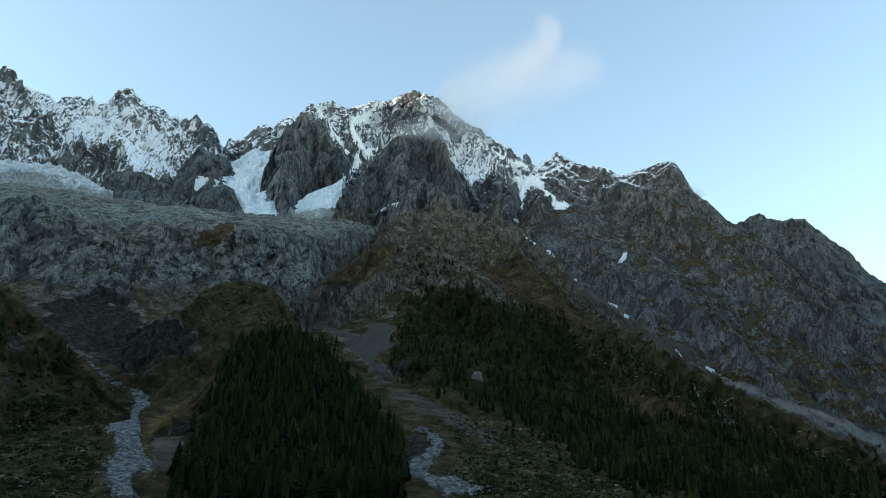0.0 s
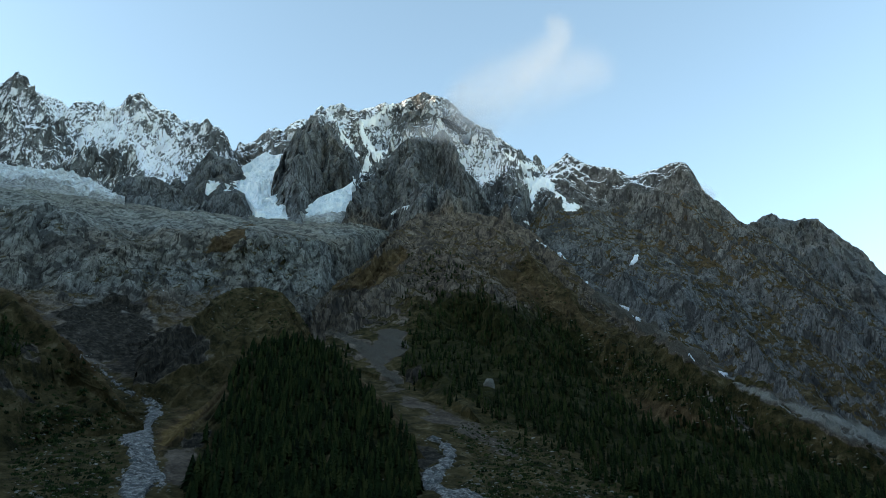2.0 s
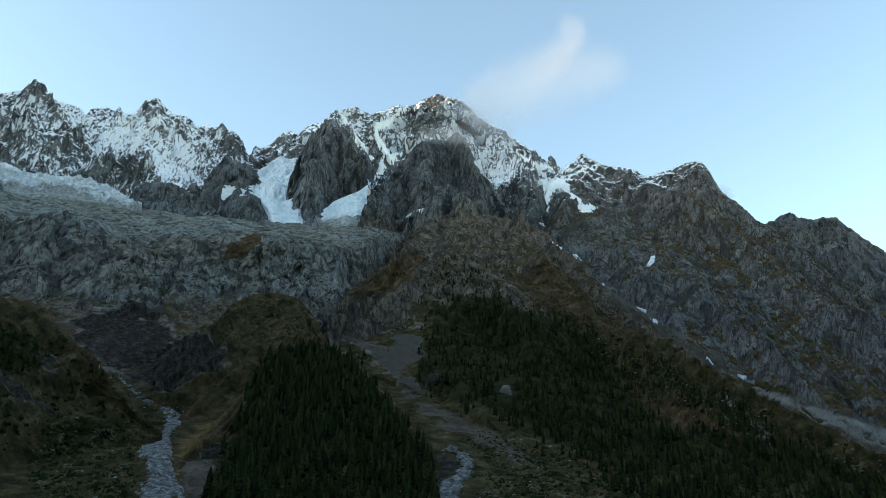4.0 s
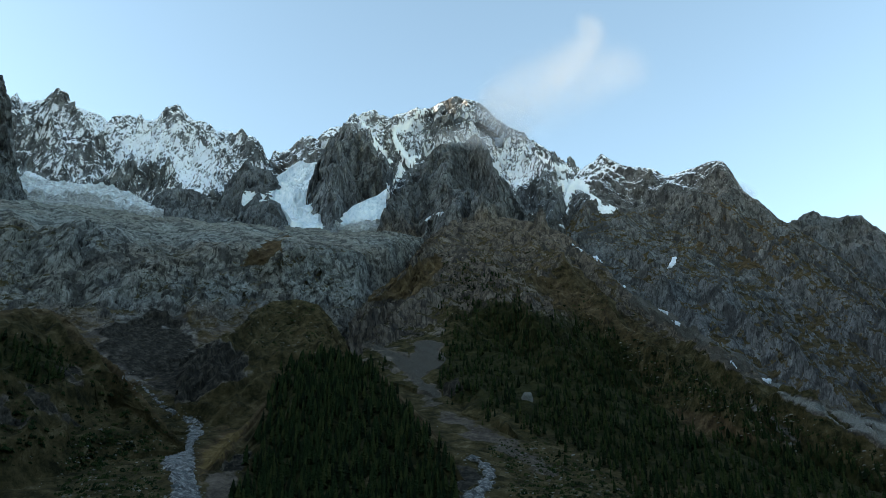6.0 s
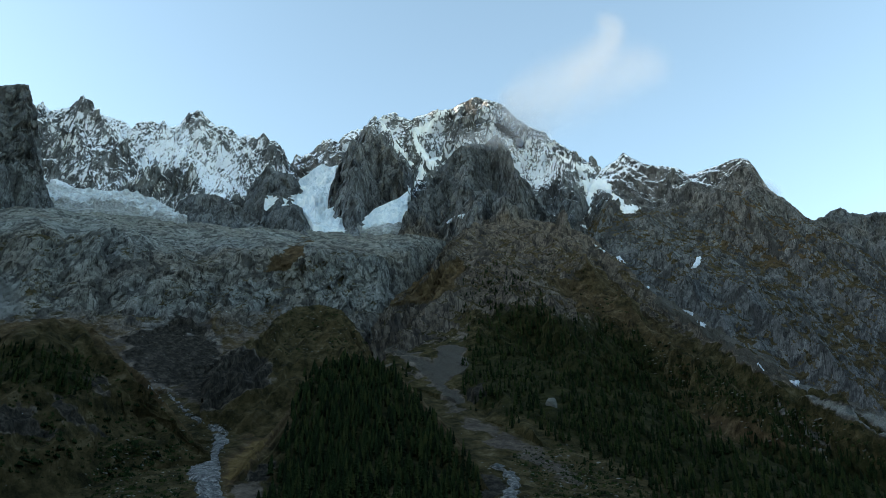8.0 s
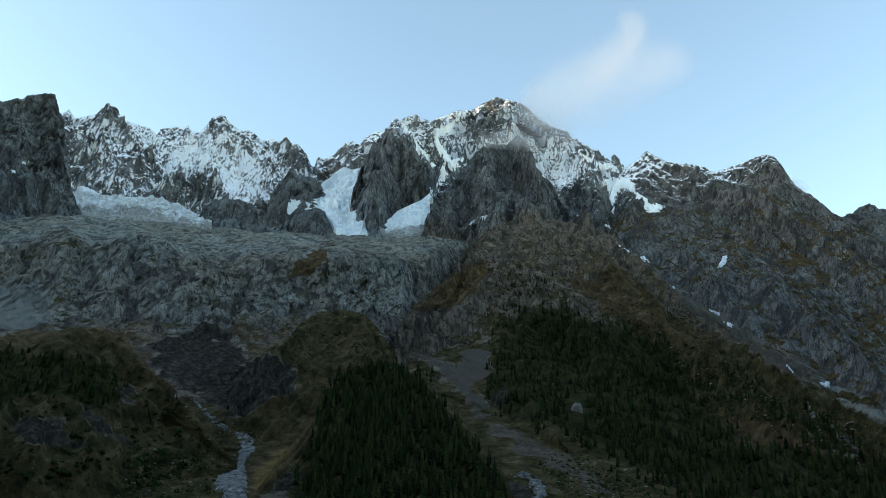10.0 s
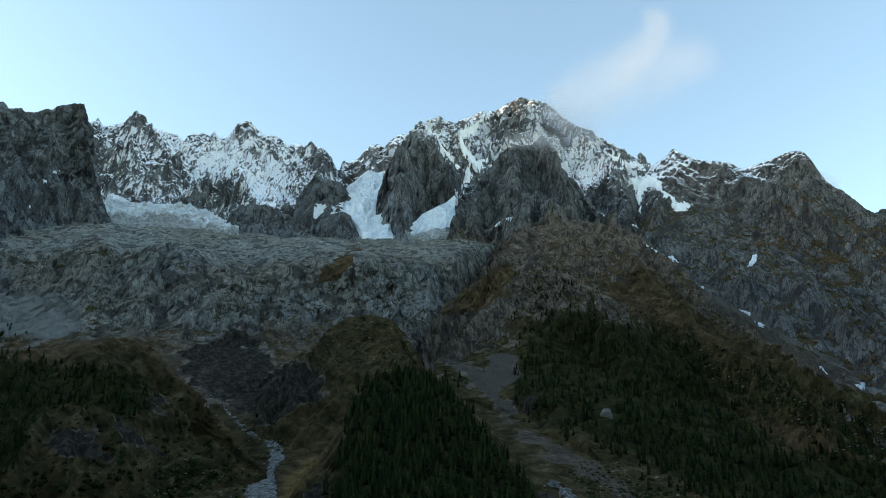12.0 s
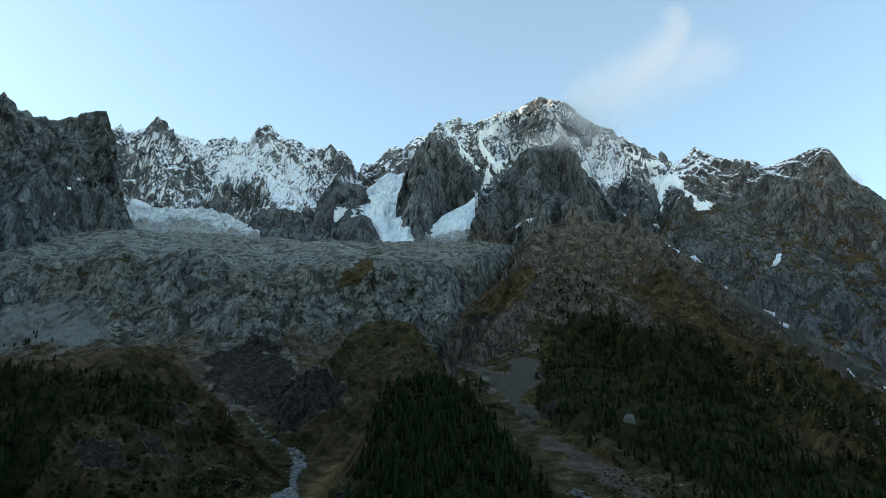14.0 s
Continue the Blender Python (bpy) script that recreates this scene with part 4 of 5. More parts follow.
# ---- valley ground: one sheet, all round ----
def ground():
    rings = [[(-46, 0.5, -46), (36, 0.5, -46)], [(-46, 250, -28), (36, 250, -28)],
             GROUND_A,
             GROUND_B,
             GROUND_C,
             GROUND_D,
             GROUND_E,
             GROUND_F,
             [(-46, 3000, 700), (36, 3000, 700)], [(-46, 4900, 700), (36, 4900, 700)]]
    inner = np.arange(B0, B1 + 0.01, 0.1)
    b = np.concatenate([inner, np.arange(B1 + 4, 360 + B0 - 2, 4.0), [360 + B0]])
    lines = [np.array(g, float) for g in rings]
    rr = np.stack([np.interp(b, g[:, 0], g[:, 1]) for g in lines], 1)
    zz = np.stack([np.interp(b, g[:, 0], g[:, 2]) for g in lines], 1)
    away = step(np.minimum(np.abs(b - B1), np.abs(360 + B0 - b)), 0, 40)[:, None] * (b > B1)[:, None]
    zz = zz * (1 - away) + away * (-46 + 1350 * step(rr, 350, 2300))   # the unseen other side of the valley, raised to cut sky light
    t = np.concatenate([np.linspace(0, 2, 24), np.linspace(2, 5, 170)[1:], np.linspace(5, 7, 40)[1:], np.linspace(7, 9, 8)[1:]])
    r = np.stack([np.interp(t, np.arange(10), q) for q in rr])
    z = np.stack([np.interp(t, np.arange(10), q) for q in zz])
    bb = np.repeat(b[:, None], len(t), 1)
    p = polar(bb, r, z)
    p[..., 2] += step(r, 200, 700) * (6 * fbm(p * np.array([1, 1, 0]), 90, 3) + 2.4 * fbm(p * np.array([1, 1, 0]), 16, 4, gain=0.6))
    el = np.degrees(np.arctan2(p[..., 2], r))
    bad = cover(bb, el, p, [GREY_CHANNEL, GREY_BANK], 0.3, 0.5, 40) * (bb < 30)
    gorge = cover(bb, el, p, [RAVINE], 0.8, 1.2, 70) * (bb < 30)
    gold = cover(bb, el, p, [YELLOW_BANK], 0.4, 0.5, 30) * (bb < 30)
    attrs = {"snow": 0 * bb, "grass": 0.9 * (1 - 0.6 * bad) * (1 - gorge), "rust": 0.1 + 0.85 * gold, "pale": 0 * bb, "earth": np.maximum(gorge, cover(bb, el, p, [GREY_BAR], 0.2, 0.2, 20) * (bb < 30)), "warm": 0.9 + 0 * bb, "dark": 0.6 + 0 * bb, "scree": 0.4 * bad}
    n_in = len(inner)
    fine = np.repeat(p[:n_in], 2, 0)[: 2 * n_in - 1]
    fine[1::2] = 0.5 * (p[: n_in - 1] + p[1:n_in])
    remember(0, fine, 24 + 169 + 39)
    return tagged(grid_mesh("ground", p, LAND, attrs, smooth=True), "valley floor of olive grass, scrub and stones", "ground", kind="structure")


ground()


# ---- unseen western range, added to keep low sun off all but the summit ----
def sun_blocker():
    y = np.linspace(300, 4300, 120)[:, None]
    s = np.linspace(-1, 1, 30)[None]
    p = np.stack([-3650 + 900 * s + 0 * y, y + 0 * s, 2770 - 2500 * np.abs(s) ** 0.8 + 0 * y], -1)
    p[..., 2] += 60 * ridged(p, 300, 3) * (1 - np.abs(s))
    b = 0 * p[..., 0]
    return tagged(grid_mesh("sun_blocking_range", p, LAND, {"snow": b + 0.4, "grass": b, "rust": b, "pale": b, "dark": b, "scree": b}),
                  "unseen western range added to block the low sun", "mountain", kind="structure")


sun_blocker()


# ---- glaciers and snow lying on the land ----
def reach(b, e):
    """Range of the land in a direction."""
    i = np.clip(np.round((b - B0) / STEP).astype(int), 0, NB - 1)
    f = np.clip((e - E0) / ESTEP, 0, NE - 2)
    j = np.floor(f).astype(int)
    near, far = NEAREST[i, j], NEAREST[i, j + 1]
    return np.where(np.abs(far - near) < 0.1 * near, near + (far - near) * (f - j), near)


def on_land(b, e, lift=0.0):
    r = reach(b, e) - lift
    return polar(b, r, r * np.tan(np.radians(e)))


def sheet(name, poly, mat, thick, rough, label, category, step_=0.045, ragged=0.25, metres=50, group="", kind="", dirt=None, attrs=None, rim=0.3, inset=0.0):
    """A layer of ice, snow or gravel that lies on the land within an outline, thinning out at its ragged edge."""
    q = np.array(poly, float)
    bs = np.arange(q[:, 0].min() - 0.5, q[:, 0].max() + 0.5, step_)
    es = np.arange(q[:, 1].min() - 0.4, q[:, 1].max() + 0.4, step_)
    b, e = np.meshgrid(bs, es, indexing="ij")
    r = reach(b, e)
    sm = r.copy()
    for _ in range(3):
        sm[1:-1, 1:-1] = np.median(np.stack([sm[1:-1, 1:-1], sm[:-2, 1:-1], sm[2:, 1:-1], sm[1:-1, :-2], sm[1:-1, 2:]]), 0)
    p = polar(b, sm, sm * np.tan(np.radians(e)))
    sd = inside(b, e, poly) - inset + ragged * fbm(p, metres, 4, gain=0.6, seed=51)
    bulk = step(sd, -0.02, rim)
    lift = thick * bulk - 2.0 * (1 - bulk) + rough * bulk * (ridged(p, metres, 3, 0.8, 0.55, seed=4) - 0.3)
    p = p + polar(b, -0.7 * lift, 0.7 * lift)
    jump = np.zeros(b.shape)
    jump[1:, :] = np.maximum(jump[1:, :], np.abs(np.diff(sm, axis=0)) / sm[1:, :])
    jump[:, 1:] = np.maximum(jump[:, 1:], np.abs(np.diff(sm, axis=1)) / sm[:, 1:])
    keep = (sd > -0.05) & (sm < 9000) & (jump < 0.15)
    a = dict(attrs or {})
    a["dirt"] = dirt(b, e, p) if dirt else 0 * b
    ob = grid_mesh(name, p, mat, a, keep, smooth=True)
    return tagged(ob, label, category, group, kind)


def ice(foot_dirt, all_dirt):
    def paint(b, el, p, nz, t, hollow):
        return {"dirt": foot_dirt * (1 - step(t + 0.2 * fbm(p, 120, 3), 0.0, 0.5)) + all_dirt}
    return paint


land("glacier", [ICEA_FOOT, ICEA_CREST], 70, [(14, 110, 0.8), (11, 34, 1.2), (8, 15, 1.4, 1)], 4, ice(0.3, 0.56),
     "broken grey-white glacier tongue below a snowy rock wall", (60, 40), "", "glacier", ICE, 60)
land("glacier", [ICEB_FOOT, ICEB_CREST], 120, [(20, 150, 0.8), (10, 40, 0.8), (7, 16, 1.0, 1)], 3, ice(0.25, 0.12),
     "blue-white glacier flowing between dark rock towers", (60, 40), "", "glacier", ICE, 60)
land("glacier", [ICEC_FOOT, ICEC_CREST], 80, [(14, 120, 0.8), (8, 40, 0.8), (5, 16, 1.0, 1)], 3, ice(0.75, 0.08),
     "small white glacier at the foot of the rock pyramid", (60, 40), "", "glacier", ICE, 60)
sheet("snowfield", [(-8.7, 27.7), (-8.1, 28.8), (-7.5, 29.7), (-7.2, 30.6), (-7.8, 31.5), (-8.3, 32.0), (-7.8, 32.1), (-7.0, 31.3), 
        (-6.5, 30.7), (-5.5, 30.7), (-6.1, 29.9), (-6.8, 29.3), (-7.6, 28.6), (-8.3, 27.6)], FRESH, 5, 3, "narrow snow gully between rock towers", "snow")
sheet("snowfield", [(-8.1, 32.1), (-7.9, 32.8), (-6.5, 33.2), (-5.9, 33.7), (-5.0, 34.2), (-5.4, 33.2), (-6.4, 32.4), (-7.4, 32.1)], FRESH, 8, 2, "smooth bright snow ramp under the summit", "snow")
sheet("snowfield", [(-4.7, 33.9), (-4.0, 34.4), (-3.2, 34.7), (-3.7, 34.2), (-4.5, 33.7)], FRESH, 6, 2, "smooth snow crest beside the summit", "snow", ragged=0.1)
sheet("snowfield", [(5.82, 28.58), (7.43, 28.72), (8.37, 28.22), (8.44, 27.61), (9.27, 27.12), (9.45, 26.7), (10.49, 26.26), (10.01, 25.91), (9.15, 26.04),
        (8.79, 26.76), (8.39, 27.13), (7.77, 27.67), (7.35, 27.92), (6.84, 27.35), (6.51, 26.16), (6.2, 26.27), (6.33, 27.6)], FRESH, 8, 3, "forked white snowfield on a grey rock face", "snow")
sheet("snowfield", TOWER_WHITE[0], FRESH, 4, 3, "slanting snow couloir between rock towers", "snow", ragged=0.4, metres=40, inset=0.1)
sheet("snowfield", SUMMIT_WHITE[1], FRESH, 4, 2, "narrow snow ledge below the summit crest", "snow", ragged=0.15, metres=40)
for outline in PATCHES:
    sheet("snow_patch", outline, SNOW, 4.0, 0.8, "small leftover patch of old white snow", "snow", 0.02, 0.05, 14, group="snow patches on the rock", rim=0.05, inset=0.03)


# ---- stream beds ----
def gravel_material():
    k = Nodes("stream_gravel")
    k.b.inputs["Specular IOR Level"].default_value = 0.25
    s = k.noise(4.5, 5, 0.8)
    c = k.ramp(s, [(0.4, (0.025, 0.025, 0.025)), (0.5, (0.1, 0.099, 0.096)), (0.6, (0.28, 0.277, 0.265))])
    wet = k.noise(11, 5, 0.7)
    c = k.mix(k.span(wet, 0.55, 0.6), c, (0.05, 0.06, 0.062))
    return k.done(c, 0.75, k.bump(s, 1.5, 0.8))


GRAVEL = gravel_material()
STREAM_BED = [(-22.2, 5.29), (-22.85, 6.39), (-22.91, 7.62), (-22.34, 8.2), (-22.69, 9.26), (-23.28, 9.66), (-23.01, 10.15), (-21.97, 10.34), (-21.83, 11.1), (-21.9, 11.8), (-20.9, 12.0), (-20.5, 11.5), (-21.09, 10.47), (-20.85, 9.38), (-20.58, 8.29), (-19.87, 7.6), (-19.55, 6.82), (-20.65, 7.02), (-20.99, 6.47), (-20.4, 5.2)]
STREAM_UPPER = [(-26.44, 14.87), (-25.43, 14.39), (-24.36, 13.62), (-23.29, 12.9), (-22.26, 12.62), (-21.05, 12.35), (-20.6, 11.8), (-21.7, 11.7), (-22.22, 12.12), (-23.65, 12.57), (-24.93, 13.52)]
STREAM_SIDE = [(-2.63, 10.4), (-1.61, 10.21), (-0.98, 9.43), (-1.59, 8.65), (-2.6, 8.25), (-2.77, 7.1), (-1.57, 6.91), (0.23, 5.7), (2.61, 5.7), (3.43, 6.52), (0.64, 7.3), (-0.97, 7.37), (-0.57, 8.26), (0.24, 9.04), (0.04, 9.82), (-1.2, 10.72)]
sheet("stream", STREAM_BED, GRAVEL, 1.6, 1.0, "pale boulder bed of a milky glacial stream", "stream", 0.04, 0.3, 16, kind="structure")
sheet("stream", STREAM_UPPER, GRAVEL, 1.6, 1.0, "narrow pale stream bed winding out of a ravine", "stream", 0.03, 0.2, 16, kind="structure")
sheet("stream", STREAM_SIDE, GRAVEL, 1.6, 1.0, "grey stony stream bed at the foot of the wooded hill", "stream", 0.04, 0.3, 16, kind="structure", inset=0.05)


# ---- conifers ----
def bark_material():
    k = Nodes("larch_bark")
    return k.done(k.ramp(k.noise(0.5, 4, 0.6, (1, 1, 0.2)), [(0.35, (0.04, 0.03, 0.022)), (0.65, (0.12, 0.09, 0.065))]), 0.9)


def needle_material(name, dark, light, random_input):
    k = Nodes(name)
    k.b.inputs["Specular IOR Level"].default_value = 0.02
    n = k.noise(1.6, 4, 0.7)
    c = k.ramp(n, [(0.3, dark), (0.7, light)])
    if random_input == "object":
        v = k.t.nodes.new("ShaderNodeObjectInfo").outputs["Random"]
    else:
        v = k.attr("tint")
    c = k.mix(k.span(v, 0.55, 1.0, 0.0, 0.75), c, (0.045, 0.052, 0.017))
    c = k.mix(k.span(v, 0.45, 0.0, 0.0, 0.8), c, (0.006, 0.01, 0.006))
    return k.done(c, 0.9)


BARK = bark_material()
NEEDLE = needle_material("conifer_needles", (0.006, 0.011, 0.005), (0.027, 0.043, 0.015), "object")
NEEDLE_FAR = needle_material("far_conifer_needles", (0.006, 0.011, 0.005), (0.027, 0.043, 0.015), "island")


def crown_shape(seed, boughs, core):
    """A slim crown of drooping boughs round a dense core, widest a third of the way up, with an uneven outline; unit height."""
    rng = np.random.RandomState(seed)
    v, f = [(rng.uniform(-0.01, 0.01), rng.uniform(-0.01, 0.01), 1.0)], []
    slim, lop = rng.uniform(0.85, 1.15), rng.uniform(0, 6.3)

    def girth(h):
        return slim * 0.16 * min(1.0, (h + 0.06) / 0.26) * (1 - h) ** 0.8

    for ring, h in enumerate((0.55, 0.12)):
        for k in range(core):
            a, w = 6.2832 * (k + 0.5 * ring) / core, girth(h) * rng.uniform(0.62, 0.95)
            v.append((w * math.cos(a), w * math.sin(a), h + rng.uniform(-0.05, 0.05)))
    for k in range(core):
        m = (k + 1) % core
        f += [(0, 1 + k, 1 + m), (1 + k, 1 + core + k, 1 + m), (1 + m, 1 + core + k, 1 + core + m)]
    for k in range(boughs):
        h = 0.05 + 0.9 * (k + rng.uniform(0, 1)) / boughs
        a = 2.4 * k + rng.uniform(-0.5, 0.5)
        w = girth(h) * rng.uniform(0.8, 1.3) * (1 + 0.15 * math.cos(a - lop)) + 0.008
        wide, n = 0.45 * w + 0.012, len(v)
        c, z = math.cos(a), math.sin(a)
        v += [(0.1 * w * c, 0.1 * w * z, h + 0.55 * w + 0.03), (0.6 * w * c - wide * z, 0.6 * w * z + wide * c, h - 0.1 * w),
              (1.05 * w * c, 1.05 * w * z, h - 0.35 * w - rng.uniform(0, 0.03)), (0.6 * w * c + wide * z, 0.6 * w * z - wide * c, h - 0.1 * w)]
        f += [(n, n + 1, n + 2), (n, n + 2, n + 3)]
    return np.array(v), np.array(f)


def trunk_shape():
    v, f = [], []
    for k, (h, w) in enumerate(((-0.06, 0.018), (0.12, 0.014), (0.55, 0.008), (0.9, 0.002))):
        for s in range(5):
            v.append((w * math.cos(s * 1.2566), w * math.sin(s * 1.2566), h))
        if k:
            for s in range(5):
                a, c = 5 * (k - 1) + s, 5 * (k - 1) + (s + 1) % 5
                f += [(a, c, c + 5), (a, c + 5, a + 5)]
    return np.array(v), np.array(f)


def tri_mesh(name, v, f, mat, tint=None):
    me = bpy.data.meshes.new(name)
    me.from_pydata(np.asarray(v).tolist(), [], np.asarray(f).tolist())
    if tint is not None:
        me.attributes.new("tint", "FLOAT", "POINT").data.foreach_set("value", np.asarray(tint, np.float32))
    me.materials.append(mat)
    return me


CROWNS = [tri_mesh("crown", *crown_shape(s, 54, 7), NEEDLE) for s in range(6)]
TRUNK = tri_mesh("trunk", *trunk_shape(), BARK)
FAR_CROWNS = [crown_shape(40 + s, 20, 5) for s in range(9)]


def scatter(poly, count, seed, clear=(), fuzz=0.25):
    """Rooting places within an outline, kept off the outlines in clear."""
    rng = np.random.RandomState(seed)
    q = np.array(poly, float)
    b = rng.uniform(q[:, 0].min(), q[:, 0].max(), count * 4)
    e = rng.uniform(q[:, 1].min(), q[:, 1].max(), count * 4)
    ok = inside(b, e, poly) + rng.normal(0, fuzz, len(b)) > 0
    for c in clear:
        ok &= inside(b, e, c) < 0.1
    r = reach(b, e)
    ok &= r < 2600
    p = on_land(b[ok], e[ok])[:count]
    return p


def conifer(crown, place, height, turn, fat):
    tree = new("conifer")
    tree.matrix_world = Matrix.Translation(place) @ Matrix.Rotation(turn, 4, "Z") @ Matrix.Diagonal((height * fat, height * fat, height, 1))
    for nm, me in (("trunk", TRUNK), ("crown", crown)):
        part = new(nm, me)
        part.parent = tree
    return tagged(tree, "tall dark green conifer on a steep wooded slope", "tree", "conifers of the wood")


def woods(name, places, low, high, seed, label):
    """Many conifers too far off to tell apart, in one mesh."""
    rng = np.random.RandomState(seed)
    vs, fs, tint, n = [], [], [], 0
    for x in places:
        v, f = FAR_CROWNS[rng.randint(len(FAR_CROWNS))]
        h, a, w = rng.uniform(low, high) * rng.choice([0.6, 0.85, 1.0, 1.0, 1.15]), rng.uniform(0, 6.3), rng.uniform(1.25, 1.8)
        c, s = math.cos(a) * h * w, math.sin(a) * h * w
        vs.append(np.stack([v[:, 0] * c - v[:, 1] * s + x[0], v[:, 0] * s + v[:, 1] * c + x[1], v[:, 2] * h + x[2] - 0.06 * h], -1))
        fs.append(f + n)
        tint.append(np.full(len(v), rng.uniform()))
        n += len(v)
    return tagged(new(name, tri_mesh(name, np.concatenate(vs), np.concatenate(fs), NEEDLE_FAR, np.concatenate(tint))), label, "trees", kind="stuff")


places = scatter(HILL_WOOD, 3500, 61, fuzz=0.2)
reachable = np.hypot(places[:, 0], places[:, 1])
places = places[np.random.RandomState(60).uniform(size=len(places)) < (reachable / 1150) ** 2.0]
places = places[np.argsort(np.hypot(places[:, 0], places[:, 1]))]
rng = np.random.RandomState(62)
for i, x in enumerate(places[:280]):
    conifer(CROWNS[i % 6], x, rng.uniform(15, 25), rng.uniform(0, 6.3), rng.uniform(1.3, 1.8))
woods("conifer_wood", places[280:], 13, 21, 63, "dense dark conifer wood on a steep hill")
woods("conifer_wood", scatter(SPUR_WOOD, 2750, 64, (DRY_TURF, ROCK_CLEARING, BROWN_CLEARING, GREY_CLEARING, GULLY_FAN, GREY_CHANNEL), 0.45), 10, 17, 65, "dark conifer wood along the foot of the spur")
woods("conifer_wood", scatter([(-4.2, 22.2), (-2.0, 23.5), (0.7, 23.5), (2.9, 20.9), (2.9, 20.1), (-1.1, 20.1), (-3.7, 18.5)], 130, 66), 8, 14, 67, "scattered conifers high on the rocky spur")
woods("conifer_wood", scatter([(10.8, 15.0), (14.1, 15.6), (19.2, 12.1), (21.5, 10.2), (17.8, 10.5), (16.5, 12.3), (13.5, 13.6), (12.2, 12.9)], 520, 68), 6, 12, 69, "loose conifers and bushes on the flank of the spur")
woods("conifer_wood", scatter(BANK_WOOD, 850, 70, SLIPS), 7, 14, 71, "dark conifers and scrub on the valley bank")
woods("conifer_wood", scatter([(-44.4, 15.3), (-41.5, 16.5), (-39.7, 17.4), (-36.9, 16.8), (-39.3, 15.7), (-44.3, 14.8)], 60, 72), 8, 13, 73, "small conifers under the scree fan")


# ---- scrub and boulders ----
def boulder_shape(seed):
    rng = np.random.RandomState(seed)
    v = [(0, 0, 0.75 * rng.uniform(0.7, 1.1))]
    for ring, (h, w) in enumerate(((0.4, 0.75), (-0.35, 1.0))):
        for s in range(6):
            a = 1.0472 * (s + 0.5 * ring)
            k = w * rng.uniform(0.7, 1.2)
            v.append((k * math.cos(a), k * math.sin(a), h * rng.uniform(0.7, 1.2)))
    f = [(0, 1 + s, 1 + (s + 1) % 6) for s in range(6)]
    for s in range(6):
        a, c, d, e = 1 + s, 1 + (s + 1) % 6, 7 + s, 7 + (s + 1) % 6
        f += [(a, d, c), (c, d, e)]
    return np.array(v), np.array(f)


def bush_shape(seed):
    rng = np.random.RandomState(seed)
    v, f = [], []
    for k in range(7):
        c = np.array([rng.uniform(-0.7, 0.7), rng.uniform(-0.7, 0.7), rng.uniform(0.0, 0.35)])
        n = len(v)
        v.append(tuple(c + (0, 0, rng.uniform(0.4, 0.8))))
        for s in range(6):
            a, w = 1.0472 * s + rng.uniform(-0.3, 0.3), rng.uniform(0.25, 0.6)
            v.append(tuple(c + (w * math.cos(a), w * math.sin(a), rng.uniform(-0.3, 0.1))))
            f.append((n, n + 1 + s, n + 1 + (s + 1) % 6))
    return np.array(v), np.array(f)


def strewn(name, shapes, places, low, high, seed, mat, label, category, flat=0.7):
    """Many alike small things in one mesh."""
    rng = np.random.RandomState(seed)
    vs, fs, tint, n = [], [], [], 0
    for x in places:
        v, f = shapes[rng.randint(len(shapes))]
        h, a = low + (high - low) * rng.uniform() ** 3, rng.uniform(0, 6.3)
        c, s = math.cos(a) * h, math.sin(a) * h
        vs.append(np.stack([v[:, 0] * c - v[:, 1] * s + x[0], v[:, 0] * s + v[:, 1] * c + x[1], v[:, 2] * h * flat + x[2] - 0.42 * h * flat], -1))
        fs.append(f + n)
        tint.append(np.full(len(v), rng.uniform()))
        n += len(v)
    return tagged(new(name, tri_mesh(name, np.concatenate(vs), np.concatenate(fs), mat, np.concatenate(tint))), label, category, kind="stuff")


def boulder_material():
    k = Nodes("boulder_granite")
    v = k.attr("tint")
    c = k.ramp(v, [(0.0, (0.06, 0.058, 0.052)), (0.6, (0.13, 0.126, 0.114)), (1.0, (0.28, 0.27, 0.25))])
    return k.done(k.mix(k.noise(0.8, 5), c, (0.12, 0.12, 0.1)), 0.9)


def outcrop(b, e, radius, seed, label):
    """A weathered rock standing out of the slope."""
    bm = bmesh.new()
    bmesh.ops.create_icosphere(bm, subdivisions=4, radius=1.0)
    co = np.array([v.co for v in bm.verts])
    co = co * (1 + 0.22 * fbm(co + seed, 0.9, 3) + 0.16 * facets(co + seed, 0.6)[0])[:, None] * np.array([1.0, 0.8, 1.15]) * radius
    place = on_land(np.array([b]), np.array([e]))[0]
    for v, c in zip(bm.verts, co):
        v.co = c
    me = bpy.data.meshes.new("rock_outcrop")
    bm.to_mesh(me)
    bm.free()
    me.attributes.new("tint", "FLOAT", "POINT").data.foreach_set("value", np.full(len(me.vertices), 0.75, np.float32))
    me.materials.append(GRANITE)
    ob = new("rock_outcrop", me)
    ob.location = place + np.array([0, 0, 0.2 * radius])
    return tagged(ob, label, "rock")


